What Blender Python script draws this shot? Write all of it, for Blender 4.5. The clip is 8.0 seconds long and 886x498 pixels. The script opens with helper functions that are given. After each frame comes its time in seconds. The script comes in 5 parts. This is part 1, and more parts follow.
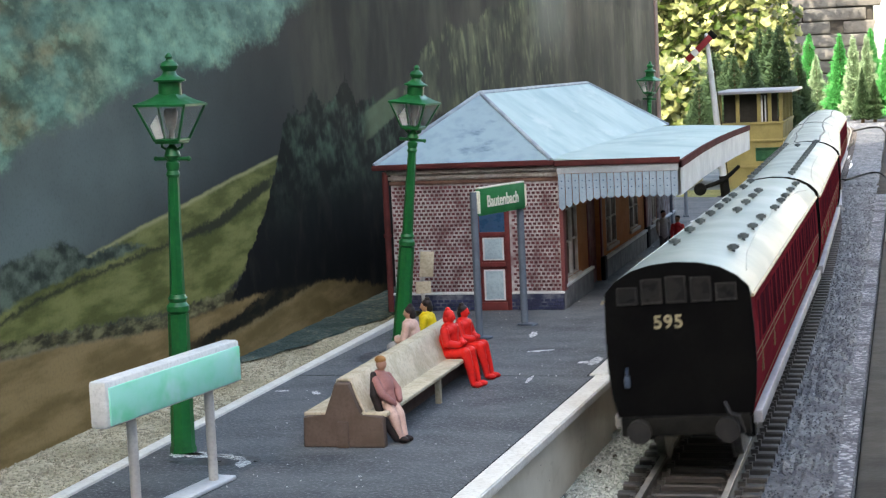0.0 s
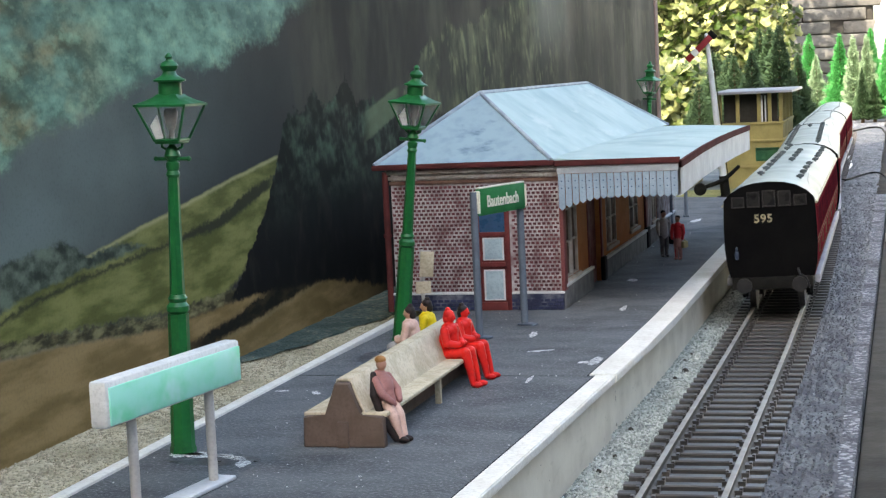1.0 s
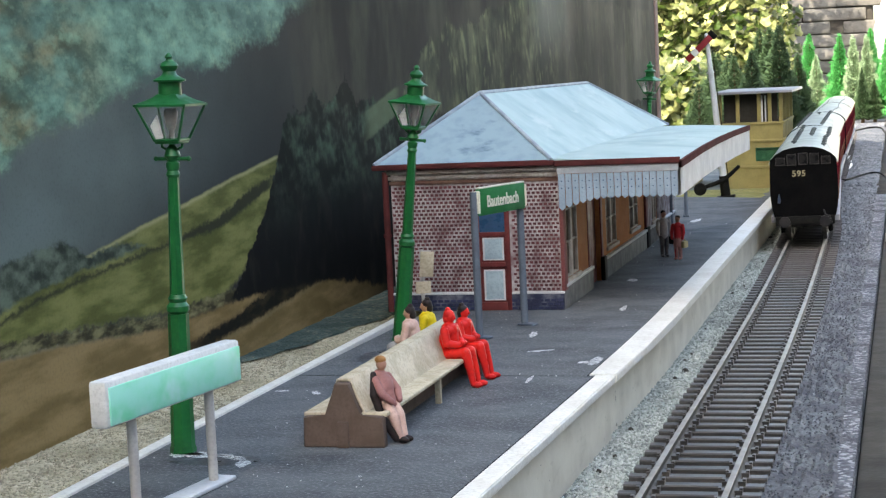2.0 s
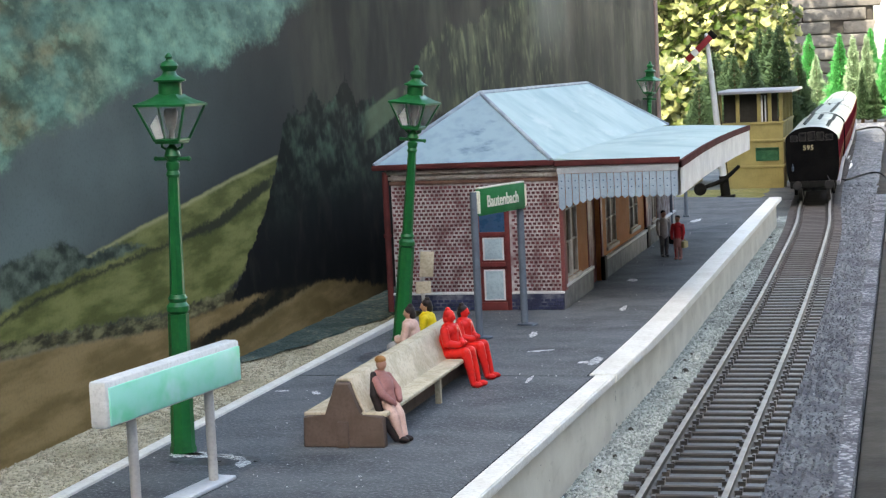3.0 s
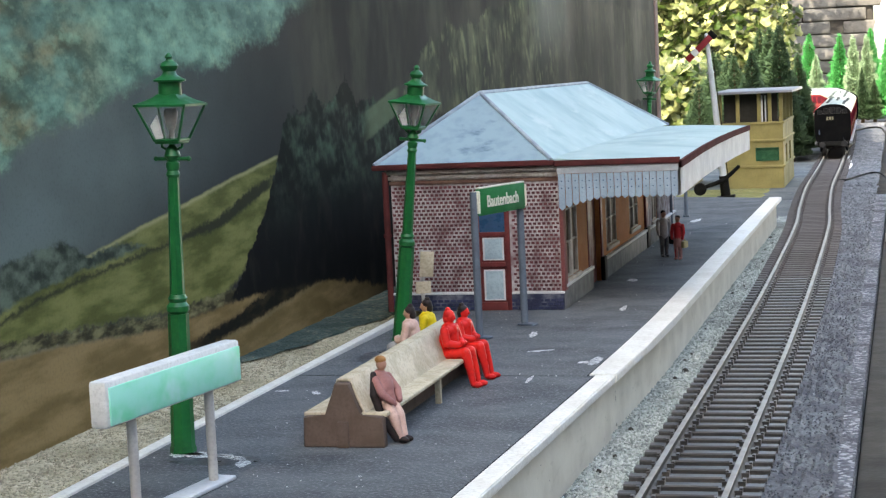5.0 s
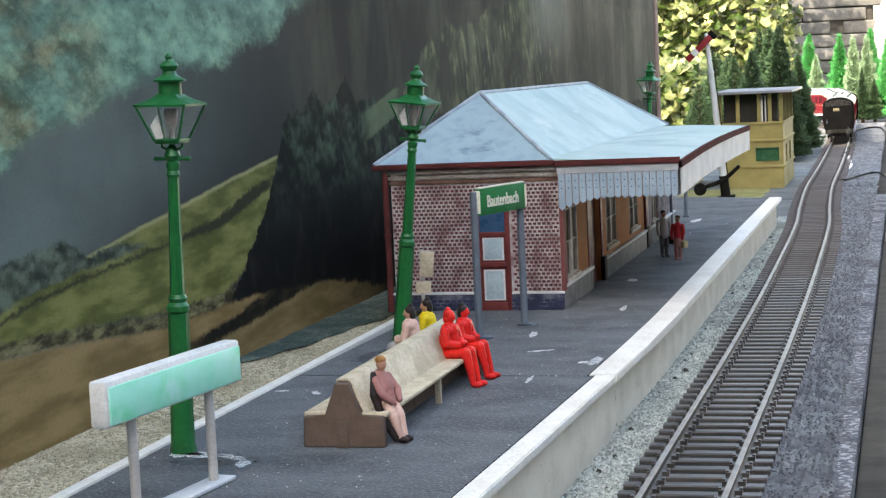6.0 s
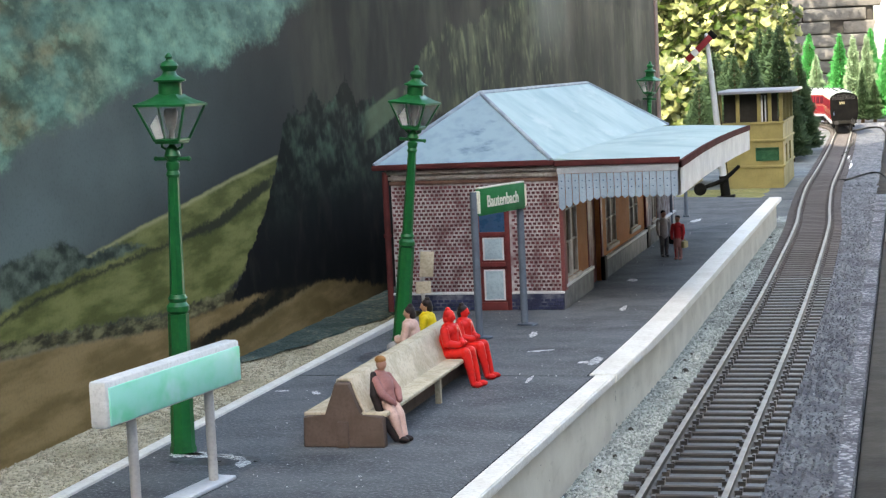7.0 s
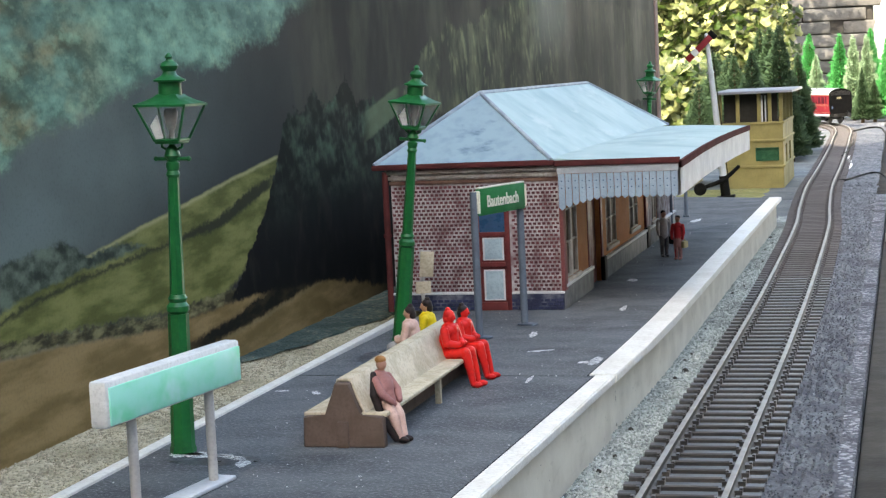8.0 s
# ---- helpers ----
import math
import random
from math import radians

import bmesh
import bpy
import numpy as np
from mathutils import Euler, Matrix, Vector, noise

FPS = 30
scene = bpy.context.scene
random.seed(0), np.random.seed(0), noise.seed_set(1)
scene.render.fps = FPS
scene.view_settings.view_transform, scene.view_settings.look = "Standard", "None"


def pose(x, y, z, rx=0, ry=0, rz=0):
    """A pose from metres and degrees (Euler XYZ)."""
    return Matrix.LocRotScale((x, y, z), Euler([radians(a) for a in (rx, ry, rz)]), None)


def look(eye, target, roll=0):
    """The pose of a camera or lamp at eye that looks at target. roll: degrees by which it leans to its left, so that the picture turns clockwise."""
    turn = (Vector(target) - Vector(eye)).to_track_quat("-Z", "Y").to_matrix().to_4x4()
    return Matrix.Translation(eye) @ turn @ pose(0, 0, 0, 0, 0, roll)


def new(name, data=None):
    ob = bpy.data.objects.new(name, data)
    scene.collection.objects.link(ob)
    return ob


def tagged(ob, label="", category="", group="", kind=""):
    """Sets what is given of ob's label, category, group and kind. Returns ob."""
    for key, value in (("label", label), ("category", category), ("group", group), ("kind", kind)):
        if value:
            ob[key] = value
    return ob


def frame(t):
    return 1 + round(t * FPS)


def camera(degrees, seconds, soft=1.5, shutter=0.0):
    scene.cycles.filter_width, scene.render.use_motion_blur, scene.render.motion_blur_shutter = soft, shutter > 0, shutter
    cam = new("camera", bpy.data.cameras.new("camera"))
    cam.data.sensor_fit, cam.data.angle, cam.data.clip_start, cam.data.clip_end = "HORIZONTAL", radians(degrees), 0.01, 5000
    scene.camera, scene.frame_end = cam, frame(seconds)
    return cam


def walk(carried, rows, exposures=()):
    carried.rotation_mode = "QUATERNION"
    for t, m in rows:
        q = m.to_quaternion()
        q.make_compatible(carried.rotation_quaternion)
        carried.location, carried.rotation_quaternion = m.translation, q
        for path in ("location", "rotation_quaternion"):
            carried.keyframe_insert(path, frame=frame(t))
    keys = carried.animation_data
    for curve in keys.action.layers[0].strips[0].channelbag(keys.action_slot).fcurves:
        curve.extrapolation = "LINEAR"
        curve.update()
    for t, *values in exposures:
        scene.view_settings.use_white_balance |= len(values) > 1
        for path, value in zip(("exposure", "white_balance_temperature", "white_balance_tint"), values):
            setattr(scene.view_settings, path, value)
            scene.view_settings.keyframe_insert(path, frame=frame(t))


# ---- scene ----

# Everything is a model railway; sizes below are in millimetres, MM turns them to metres.
MM = 0.001

# ---------------------------------------------------------------- camera
cam = camera(29.30, 8.0, soft=1.3, shutter=0.4)
EYE = (0.0, 0.0, 0.08715)
VIEW = look(EYE, (-0.264582, 0.958940, -0.014980), roll=-2.7)
walk(cam, [(0.0, VIEW), (8.0, VIEW)], exposures=[(0.0, 2.86, 7900, 7), (8.0, 2.86, 7900, 7)])

# ---------------------------------------------------------------- world and sun
SUN_FROM = Vector((-0.33, -0.94, 0.86)).normalized()
world = bpy.data.worlds.new("sky")
scene.world = world
world.use_nodes = True
wn = world.node_tree
sky = wn.nodes.new("ShaderNodeTexSky")
sky.sky_type, sky.sun_disc = "NISHITA", False
sky.sun_elevation = math.asin(SUN_FROM.z)
sky.sun_rotation = math.atan2(SUN_FROM.x, SUN_FROM.y)
sky.air_density, sky.dust_density = 1.0, 2.0
wn.links.new(sky.outputs[0], wn.nodes["Background"].inputs[0])
wn.nodes["Background"].inputs[1].default_value = 0.15
sun_data = bpy.data.lights.new("sun", "SUN")
sun_data.energy, sun_data.angle, sun_data.color = 1.6, radians(0.55), (1.0, 0.95, 0.86)
sun = new("sun", sun_data)
sun.matrix_world = look(SUN_FROM * 5, (0, 0, 0))


# ---------------------------------------------------------------- materials
class Net:
    """Small shorthand to wire shader nodes."""

    def __init__(self, name):
        self.m = bpy.data.materials.new(name)
        self.m.use_nodes = True
        self.t = self.m.node_tree
        self.b = self.t.nodes["Principled BSDF"]
        self.obj = self.t.nodes.new("ShaderNodeTexCoord").outputs["Object"]

    def put(self, socket, value):
        if isinstance(value, bpy.types.NodeSocket):
            self.t.links.new(value, socket)
        elif isinstance(value, (tuple, list)) and len(value) == 3 and socket.type == "RGBA":
            socket.default_value = (*value, 1)
        else:
            socket.default_value = value

    def math(self, op, a, b=0.0, clamp=False):
        n = self.t.nodes.new("ShaderNodeMath")
        n.operation, n.use_clamp = op, clamp
        self.put(n.inputs[0], a)
        self.put(n.inputs[1], b)
        return n.outputs[0]

    def mapped(self, scale):
        n = self.t.nodes.new("ShaderNodeMapping")
        self.put(n.inputs[0], self.obj)
        n.inputs["Scale"].default_value = scale if isinstance(scale, tuple) else (scale,) * 3
        return n.outputs[0]

    def noise(self, size, detail=3.0, rough=0.55, at=None):
        """Noise whose grain is about size mm (one number, or three)."""
        n = self.t.nodes.new("ShaderNodeTexNoise")
        s = tuple(1000.0 / v for v in size) if isinstance(size, tuple) else 1000.0 / size
        self.put(n.inputs["Vector"], self.mapped(s))
        n.inputs["Scale"].default_value, n.inputs["Detail"].default_value, n.inputs["Roughness"].default_value = 1.0, detail, rough
        return n.outputs[0]

    def cells(self, size, feature="F1", rand=1.0):
        n = self.t.nodes.new("ShaderNodeTexVoronoi")
        n.feature = feature
        s = tuple(1000.0 / v for v in size) if isinstance(size, tuple) else 1000.0 / size
        self.put(n.inputs["Vector"], self.mapped(s))
        n.inputs["Scale"].default_value, n.inputs["Randomness"].default_value = 1.0, rand
        return n.outputs["Distance"], (n.outputs["Color"] if feature == "F1" else None)

    def step(self, v, lo, hi, a=0.0, b=1.0):
        n = self.t.nodes.new("ShaderNodeMapRange")
        n.interpolation_type = "SMOOTHSTEP"
        for i, x in enumerate((v, lo, hi, a, b)):
            self.put(n.inputs[i], x)
        return n.outputs[0]

    def mix(self, fac, a, b, mode="MIX"):
        n = self.t.nodes.new("ShaderNodeMix")
        n.data_type, n.blend_type = "RGBA", mode
        self.put(n.inputs["Factor"], fac)
        self.put(n.inputs["A"], a)
        self.put(n.inputs["B"], b)
        return n.outputs["Result"]

    def ramp(self, v, stops):
        n = self.t.nodes.new("ShaderNodeValToRGB")
        e = n.color_ramp.elements
        while len(e) < len(stops):
            e.new(0.5)
        for el, (p, c) in zip(e, stops):
            el.position, el.color = p, (c, c, c, 1) if isinstance(c, float) else (*c, 1)
        self.put(n.inputs[0], v)
        return n.outputs[0]

    def bump(self, height, mm, strength=1.0):
        n = self.t.nodes.new("ShaderNodeBump")
        n.inputs["Strength"].default_value, n.inputs["Distance"].default_value = strength, mm * MM
        self.put(n.inputs["Height"], height)
        self.put(self.b.inputs["Normal"], n.outputs[0])

    def done(self, color, rough=0.6, metal=0.0, spec=0.4):
        self.put(self.b.inputs["Base Color"], color)
        self.put(self.b.inputs["Roughness"], rough)
        self.put(self.b.inputs["Metallic"], metal)
        self.put(self.b.inputs["Specular IOR Level"], spec)
        return self.m


def srgb(r, g, b):
    return tuple((v / 255 / 12.92) if v <= 10 else ((v / 255 + 0.055) / 1.055) ** 2.4 for v in (r, g, b))


def plain(name, a, b=None, size=6.0, fine=0.7, rough=0.6, metal=0.0, bump=0.05, spec=0.2, grit=None):
    """Two tones in large patches, a fine grain, uneven gloss and a little relief."""
    n = Net(name)
    b = b or tuple(v * 0.8 for v in a)
    big = n.step(n.noise(size, 4), 0.35, 0.68)
    col = n.mix(big, a, b)
    small = n.noise(fine, 2)
    col = n.mix(n.step(small, 0.42, 0.75, 0.0, 0.5), col, grit or tuple(v * 0.65 for v in a))
    if bump:
        n.bump(small, bump)
    return n.done(col, n.step(n.noise(size * 0.6, 3), 0.3, 0.7, rough - 0.08, min(1.0, rough + 0.1)), metal, spec)


def random_shade(name, a, b, rough=0.7, bump=0.0, fine=0.5, spec=0.3):
    n = Net(name)
    info = n.t.nodes.new("ShaderNodeObjectInfo").outputs["Random"]
    col = n.mix(info, a, b)
    g = n.noise(fine, 3)
    col = n.mix(n.step(g, 0.4, 0.8, 0.0, 0.55), col, tuple(v * 0.5 for v in a))
    if bump:
        n.bump(g, bump)
    return n.done(col, rough, spec=spec)


def gravel(name, a, b, c, size=1.0, relief=0.5, stain=None):
    n = Net(name)
    d, col = n.cells(size)
    sep = n.t.nodes.new("ShaderNodeSeparateColor")
    n.put(sep.inputs[0], col)
    k = n.mix(sep.outputs[0], a, b)
    k = n.mix(n.step(sep.outputs[1], 0.72, 0.8), k, c)
    patch = n.step(n.noise(22.0, 4), 0.45, 0.7)
    k = n.mix(patch, k, stain or tuple(v * 0.6 for v in a))
    h = n.math("SUBTRACT", n.math("MULTIPLY", n.noise(size * 3, 4), 1.5), d)
    n.bump(h, relief)
    return n.done(k, 0.9, spec=0.2)


M = {}
M["asphalt"] = (lambda n: (n.bump(n.noise(0.9, 3), 0.4), n.done(
    n.mix(n.step(n.noise(0.8, 2), 0.5, 0.7, 0, 0.6),
          n.mix(n.step(n.noise((30, 14, 30), 5), 0.35, 0.7), (0.120, 0.129, 0.137), (0.074, 0.081, 0.088)), (0.245, 0.255, 0.262)),
    n.step(n.noise(9, 4), 0.35, 0.7, 0.6, 0.85), 0, 0.13))[1])(Net("asphalt"))
M["white_edge"] = plain("white_edge", (0.84, 0.82, 0.76), (0.74, 0.71, 0.64), 9, 0.8, 0.45, bump=0.04, grit=(0.55, 0.52, 0.46))
M["cream_wall"] = (lambda n: (n.bump(n.noise(1.1, 3), 0.06), n.done(
    n.mix(n.step(n.noise(2.6, 3, 0.6), 0.70, 0.74, 0, 0.85),
          n.mix(n.step(n.noise((9, 9, 3), 4, 0.65), 0.54, 0.72, 0, 0.5),
                n.mix(n.step(n.noise(14, 4), 0.35, 0.68), (0.68, 0.63, 0.53), (0.57, 0.52, 0.43)), (0.47, 0.42, 0.34)), (0.10, 0.09, 0.075)),
    0.6, 0, 0.2))[1])(Net("cream_wall"))
M["ballast"] = gravel("ballast", (0.34, 0.38, 0.36), (0.50, 0.54, 0.51), (0.13, 0.15, 0.15), 1.1, 0.8, (0.26, 0.31, 0.30))
M["dark_ballast"] = gravel("dark_ballast", (0.085, 0.09, 0.108), (0.17, 0.178, 0.20), (0.34, 0.35, 0.37), 1.0, 0.8, (0.06, 0.064, 0.075))
def shoulder_plaster():
    n = Net("shoulder_plaster")
    k = n.mix(n.step(n.noise(16, 5, 0.6), 0.34, 0.68), (0.066, 0.070, 0.082), (0.128, 0.136, 0.148))
    k = n.mix(n.step(n.noise(5, 4, 0.6), 0.56, 0.72, 0, 0.6), k, (0.19, 0.205, 0.214))
    k = n.mix(n.step(n.noise(1.5, 3), 0.45, 0.7, 0, 0.65), k, (0.055, 0.058, 0.070))
    k = n.mix(n.step(n.noise((26, 60, 26), 4, 0.7), 0.63, 0.70, 0, 0.5), k, (0.24, 0.26, 0.265))
    n.bump(n.math("ADD", n.noise(1.7, 4, 0.6), n.math("MULTIPLY", n.noise(7, 4), 2.0)), 0.7)
    return n.done(k, n.step(n.noise(6, 3), 0.35, 0.7, 0.55, 0.85), spec=0.25)


M["shoulder_plaster"] = shoulder_plaster()
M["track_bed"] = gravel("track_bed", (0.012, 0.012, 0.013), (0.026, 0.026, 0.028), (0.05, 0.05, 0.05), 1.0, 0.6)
M["sand"] = gravel("sand", (0.40, 0.365, 0.26), (0.55, 0.50, 0.375), (0.20, 0.18, 0.13), 0.9, 0.4, (0.28, 0.26, 0.17))
M["verge"] = gravel("verge", (0.045, 0.075, 0.062), (0.09, 0.12, 0.10), (0.16, 0.16, 0.12), 1.3, 0.6, (0.03, 0.05, 0.045))
M["old_timber"] = plain("old_timber", (0.055, 0.051, 0.043), (0.034, 0.032, 0.028), 18, 1.6, 0.85, bump=0.2)
M["yard"] = plain("yard", (0.17, 0.185, 0.182), (0.10, 0.112, 0.116), 26, 2.2, 0.85, bump=0.5, grit=(0.085, 0.092, 0.095))
M["soil"] = plain("soil", (0.055, 0.055, 0.035), (0.04, 0.038, 0.026), 120, 14, 0.95, bump=4)
M["rail"] = plain("rail", (0.37, 0.35, 0.315), (0.27, 0.25, 0.225), 8, 0.6, 0.55, 0.4, 0.02)
M["rail_web"] = plain("rail_web", (0.10, 0.086, 0.074), (0.06, 0.053, 0.046), 8, 0.6, 0.6, 0.2, 0.02)
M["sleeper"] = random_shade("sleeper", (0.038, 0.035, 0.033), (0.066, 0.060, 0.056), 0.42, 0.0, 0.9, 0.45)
# lighter, lower-contrast sleepers and bed for the track beyond 700 mm
M["far_sleeper"] = random_shade("far_sleeper", (0.078, 0.070, 0.069), (0.108, 0.098, 0.096), 0.7, 0.0, 0.9, 0.2)
M["far_bed"] = gravel("far_bed", (0.042, 0.038, 0.038), (0.06, 0.055, 0.055), (0.08, 0.073, 0.073), 1.0, 0.4)
M["coach_roof"] = plain("coach_roof", (0.28, 0.325, 0.30), (0.225, 0.27, 0.25), 40, 3.0, 0.4, bump=0.02, grit=(0.235, 0.28, 0.26))
M["coach_end"] = plain("coach_end", (0.0035, 0.0035, 0.004), (0.006, 0.006, 0.006), 9, 1.0, 0.75, bump=0.02, spec=0.03)
M["maroon"] = plain("maroon", (0.20, 0.022, 0.03), (0.15, 0.018, 0.024), 20, 1.5, 0.85, bump=0.01, spec=0.0)
M["dark_maroon"] = plain("dark_maroon", (0.07, 0.012, 0.018), (0.05, 0.01, 0.014), 12, 1.5, 0.85, bump=0.01, spec=0.0)
M["dull_brass"] = plain("dull_brass", (0.24, 0.15, 0.09), (0.18, 0.10, 0.06), 4, 0.8, 0.7, bump=0.0, spec=0.05)
M["buff"] = plain("buff", (0.42, 0.36, 0.24), (0.36, 0.30, 0.2), 5, 1.0, 0.5, bump=0.0)
M["grey_plastic"] = plain("grey_plastic", (0.33, 0.33, 0.35), (0.26, 0.26, 0.28), 12, 1.0, 0.5, bump=0.02)
M["vent"] = plain("vent", (0.08, 0.10, 0.10), (0.05, 0.06, 0.065), 2, 0.5, 0.5, bump=0.02)
M["black"] = plain("black", (0.008, 0.008, 0.008), (0.014, 0.014, 0.013), 4, 0.7, 0.6, bump=0.02, spec=0.06)
M["number_paint"] = plain("number_paint", (0.36, 0.32, 0.21), (0.26, 0.235, 0.15), 3, 0.5, 0.5, bump=0.0)
M["wheel_steel"] = plain("wheel_steel", (0.2, 0.19, 0.18), (0.1, 0.095, 0.09), 3, 0.5, 0.4, 0.8, 0.0)
M["roof_blue"] = (lambda n: (n.bump(n.noise(1.6, 3), 0.05), n.done(
    n.mix(n.step(n.noise((9, 30, 9), 4, 0.6), 0.56, 0.74, 0, 0.6),
          n.mix(n.step(n.noise(26, 4), 0.35, 0.68), (0.39, 0.515, 0.52), (0.30, 0.42, 0.44)), (0.49, 0.585, 0.575)),
    n.step(n.noise(9, 3), 0.3, 0.7, 0.55, 0.8), 0, 0.12))[1])(Net("roof_blue"))
M["hip_capping"] = plain("hip_capping", (0.36, 0.42, 0.47), (0.24, 0.29, 0.34), 5, 0.8, 0.6, bump=0.04)
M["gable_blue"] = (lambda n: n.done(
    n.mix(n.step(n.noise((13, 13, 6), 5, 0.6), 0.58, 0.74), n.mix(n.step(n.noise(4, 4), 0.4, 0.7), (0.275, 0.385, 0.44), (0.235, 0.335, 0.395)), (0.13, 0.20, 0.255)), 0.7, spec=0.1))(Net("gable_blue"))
M["white_clip"] = plain("white_clip", (0.8, 0.8, 0.78), (0.7, 0.7, 0.68), 4, 0.6, 0.4, bump=0.0)
M["brown_trim"] = plain("brown_trim", (0.11, 0.032, 0.032), (0.075, 0.025, 0.025), 6, 0.6, 0.8, bump=0.03, spec=0.03)
M["white_board"] = plain("white_board", (0.66, 0.67, 0.68), (0.52, 0.53, 0.55), 8, 0.9, 0.55, bump=0.04, grit=(0.5, 0.49, 0.46))
M["valance"] = plain("valance", (0.33, 0.42, 0.51), (0.27, 0.355, 0.44), 6, 0.6, 0.5, bump=0.03)
M["orange_wall"] = plain("orange_wall", (0.50, 0.20, 0.075), (0.40, 0.15, 0.06), 12, 0.8, 0.7, bump=0.05, spec=0.05)
M["plinth_grey"] = plain("plinth_grey", (0.20, 0.20, 0.20), (0.13, 0.13, 0.135), 5, 0.7, 0.7, bump=0.1)
M["mortar"] = plain("mortar", (0.54, 0.51, 0.51), (0.22, 0.16, 0.165), 6, 1.3, 0.85, bump=0.05, spec=0.1, grit=(0.15, 0.07, 0.075))
M["plinth_mortar"] = plain("plinth_mortar", (0.03, 0.036, 0.068), (0.15, 0.16, 0.19), 4, 1.2, 0.8, bump=0.05, spec=0.1, grit=(0.035, 0.04, 0.075))
M["cornice_pale"] = plain("cornice_pale", (0.36, 0.34, 0.32), (0.24, 0.20, 0.18), 7, 0.8, 0.75, bump=0.05, grit=(0.17, 0.11, 0.10))
M["fascia_grey"] = plain("fascia_grey", (0.44, 0.47, 0.50), (0.36, 0.39, 0.42), 8, 0.9, 0.6, bump=0.04, grit=(0.33, 0.33, 0.33))
M["red_brick"] = random_shade("red_brick", (0.17, 0.045, 0.048), (0.25, 0.08, 0.075), 0.7, 0.05)
M["door_red"] = plain("door_red", (0.17, 0.035, 0.035), (0.13, 0.03, 0.03), 5, 0.5, 0.45, bump=0.03)
M["pane_blue"] = plain("pane_blue", (0.40, 0.52, 0.58), (0.34, 0.45, 0.52), 6, 0.6, 0.25, bump=0.01)
M["fanlight_blue"] = plain("fanlight_blue", (0.03, 0.085, 0.17), (0.025, 0.07, 0.14), 5, 0.6, 0.3, bump=0.01)
M["dark_glass"] = plain("dark_glass", (0.012, 0.012, 0.013), (0.02, 0.019, 0.019), 5, 0.8, 0.3, bump=0.0, spec=0.15)
# the orange-brown that the panes reflect is put into their base colour
M["amber_reflection"] = plain("amber_reflection", (0.14, 0.068, 0.034), (0.06, 0.034, 0.024), 7, 0.8, 0.4, bump=0.0, spec=0.1)
M["sash_cream"] = plain("sash_cream", (0.58, 0.53, 0.48), (0.40, 0.32, 0.27), 5, 0.7, 0.6, bump=0.04)
M["cornice_brown"] = plain("cornice_brown", (0.19, 0.115, 0.085), (0.13, 0.06, 0.05), 5, 0.8, 0.75, bump=0.06)
M["white_metal"] = plain("white_metal", (0.60, 0.63, 0.66), (0.48, 0.50, 0.53), 12, 0.8, 0.4, bump=0.02)
M["grey_post"] = plain("grey_post", (0.13, 0.16, 0.20), (0.10, 0.125, 0.16), 6, 0.6, 0.5, bump=0.03)
M["light_post"] = plain("light_post", (0.54, 0.52, 0.49), (0.44, 0.42, 0.40), 6, 0.6, 0.5, bump=0.03)
M["sign_green"] = plain("sign_green", (0.02, 0.19, 0.06), (0.016, 0.15, 0.05), 7, 0.8, 0.45, bump=0.02)
M["mint"] = (lambda n: n.done(n.mix(n.step(n.noise((30, 14, 9), 4), 0.35, 0.62), (0.36, 0.86, 0.70), n.mix(n.step(n.noise(9, 3), 0.4, 0.65), (0.20, 0.80, 0.50), (0.54, 0.90, 0.82))), 0.45))(Net("mint"))
M["letter"] = plain("letter", (0.74, 0.74, 0.62), (0.66, 0.66, 0.55), 4, 0.5, 0.5, bump=0.0)
M["lamp_green"] = plain("lamp_green", (0.005, 0.13, 0.035), (0.004, 0.10, 0.028), 8, 0.9, 0.38, bump=0.02, spec=0.4, grit=(0.01, 0.16, 0.035))
M["bench_brown"] = plain("bench_brown", (0.15, 0.105, 0.085), (0.11, 0.078, 0.062), 5, 0.7, 0.65, bump=0.06)
M["bench_cream"] = plain("bench_cream", (0.60, 0.53, 0.40), (0.44, 0.375, 0.26), 5, 0.7, 0.55, bump=0.08, grit=(0.27, 0.22, 0.15))
M["red_plastic"] = plain("red_plastic", (0.72, 0.025, 0.02), (0.62, 0.02, 0.02), 6, 0.7, 0.3, bump=0.02, grit=(0.5, 0.02, 0.02))
M["yellow_wall"] = plain("yellow_wall", (0.36, 0.30, 0.12), (0.27, 0.225, 0.09), 14, 1.0, 0.65, bump=0.05)
M["dry_grass"] = gravel("dry_grass", (0.30, 0.28, 0.10), (0.38, 0.36, 0.16), (0.20, 0.20, 0.08), 1.2, 0.5, (0.22, 0.22, 0.08))


# ---------------------------------------------------------------- mesh helpers
def box(bm, x0, x1, y0, y1, z0, z1, bevel=0.0, m=None):
    r = bmesh.ops.create_cube(bm, size=1.0)
    v = r["verts"]
    for q in v:
        q.co = Vector(((x0 + x1) / 2 + q.co.x * (x1 - x0), (y0 + y1) / 2 + q.co.y * (y1 - y0), (z0 + z1) / 2 + q.co.z * (z1 - z0)))
    if bevel:
        e = {e for q in v for e in q.link_edges}
        v = bmesh.ops.bevel(bm, geom=list(e), offset=bevel, segments=2, affect="EDGES", profile=0.5)["verts"]
    if m is not None:
        bmesh.ops.transform(bm, matrix=m, verts=list(v))
    return bm


def rod(bm, a, b, ra, rb=None, n=12):
    """A capped round bar from a to b."""
    a, b = Vector(a), Vector(b)
    d = b - a
    m = Matrix.Translation((a + b) / 2) @ d.to_track_quat("Z", "Y").to_matrix().to_4x4()
    bmesh.ops.create_cone(bm, cap_ends=True, segments=n, radius1=ra, radius2=ra if rb is None else rb, depth=d.length, matrix=m)
    return bm


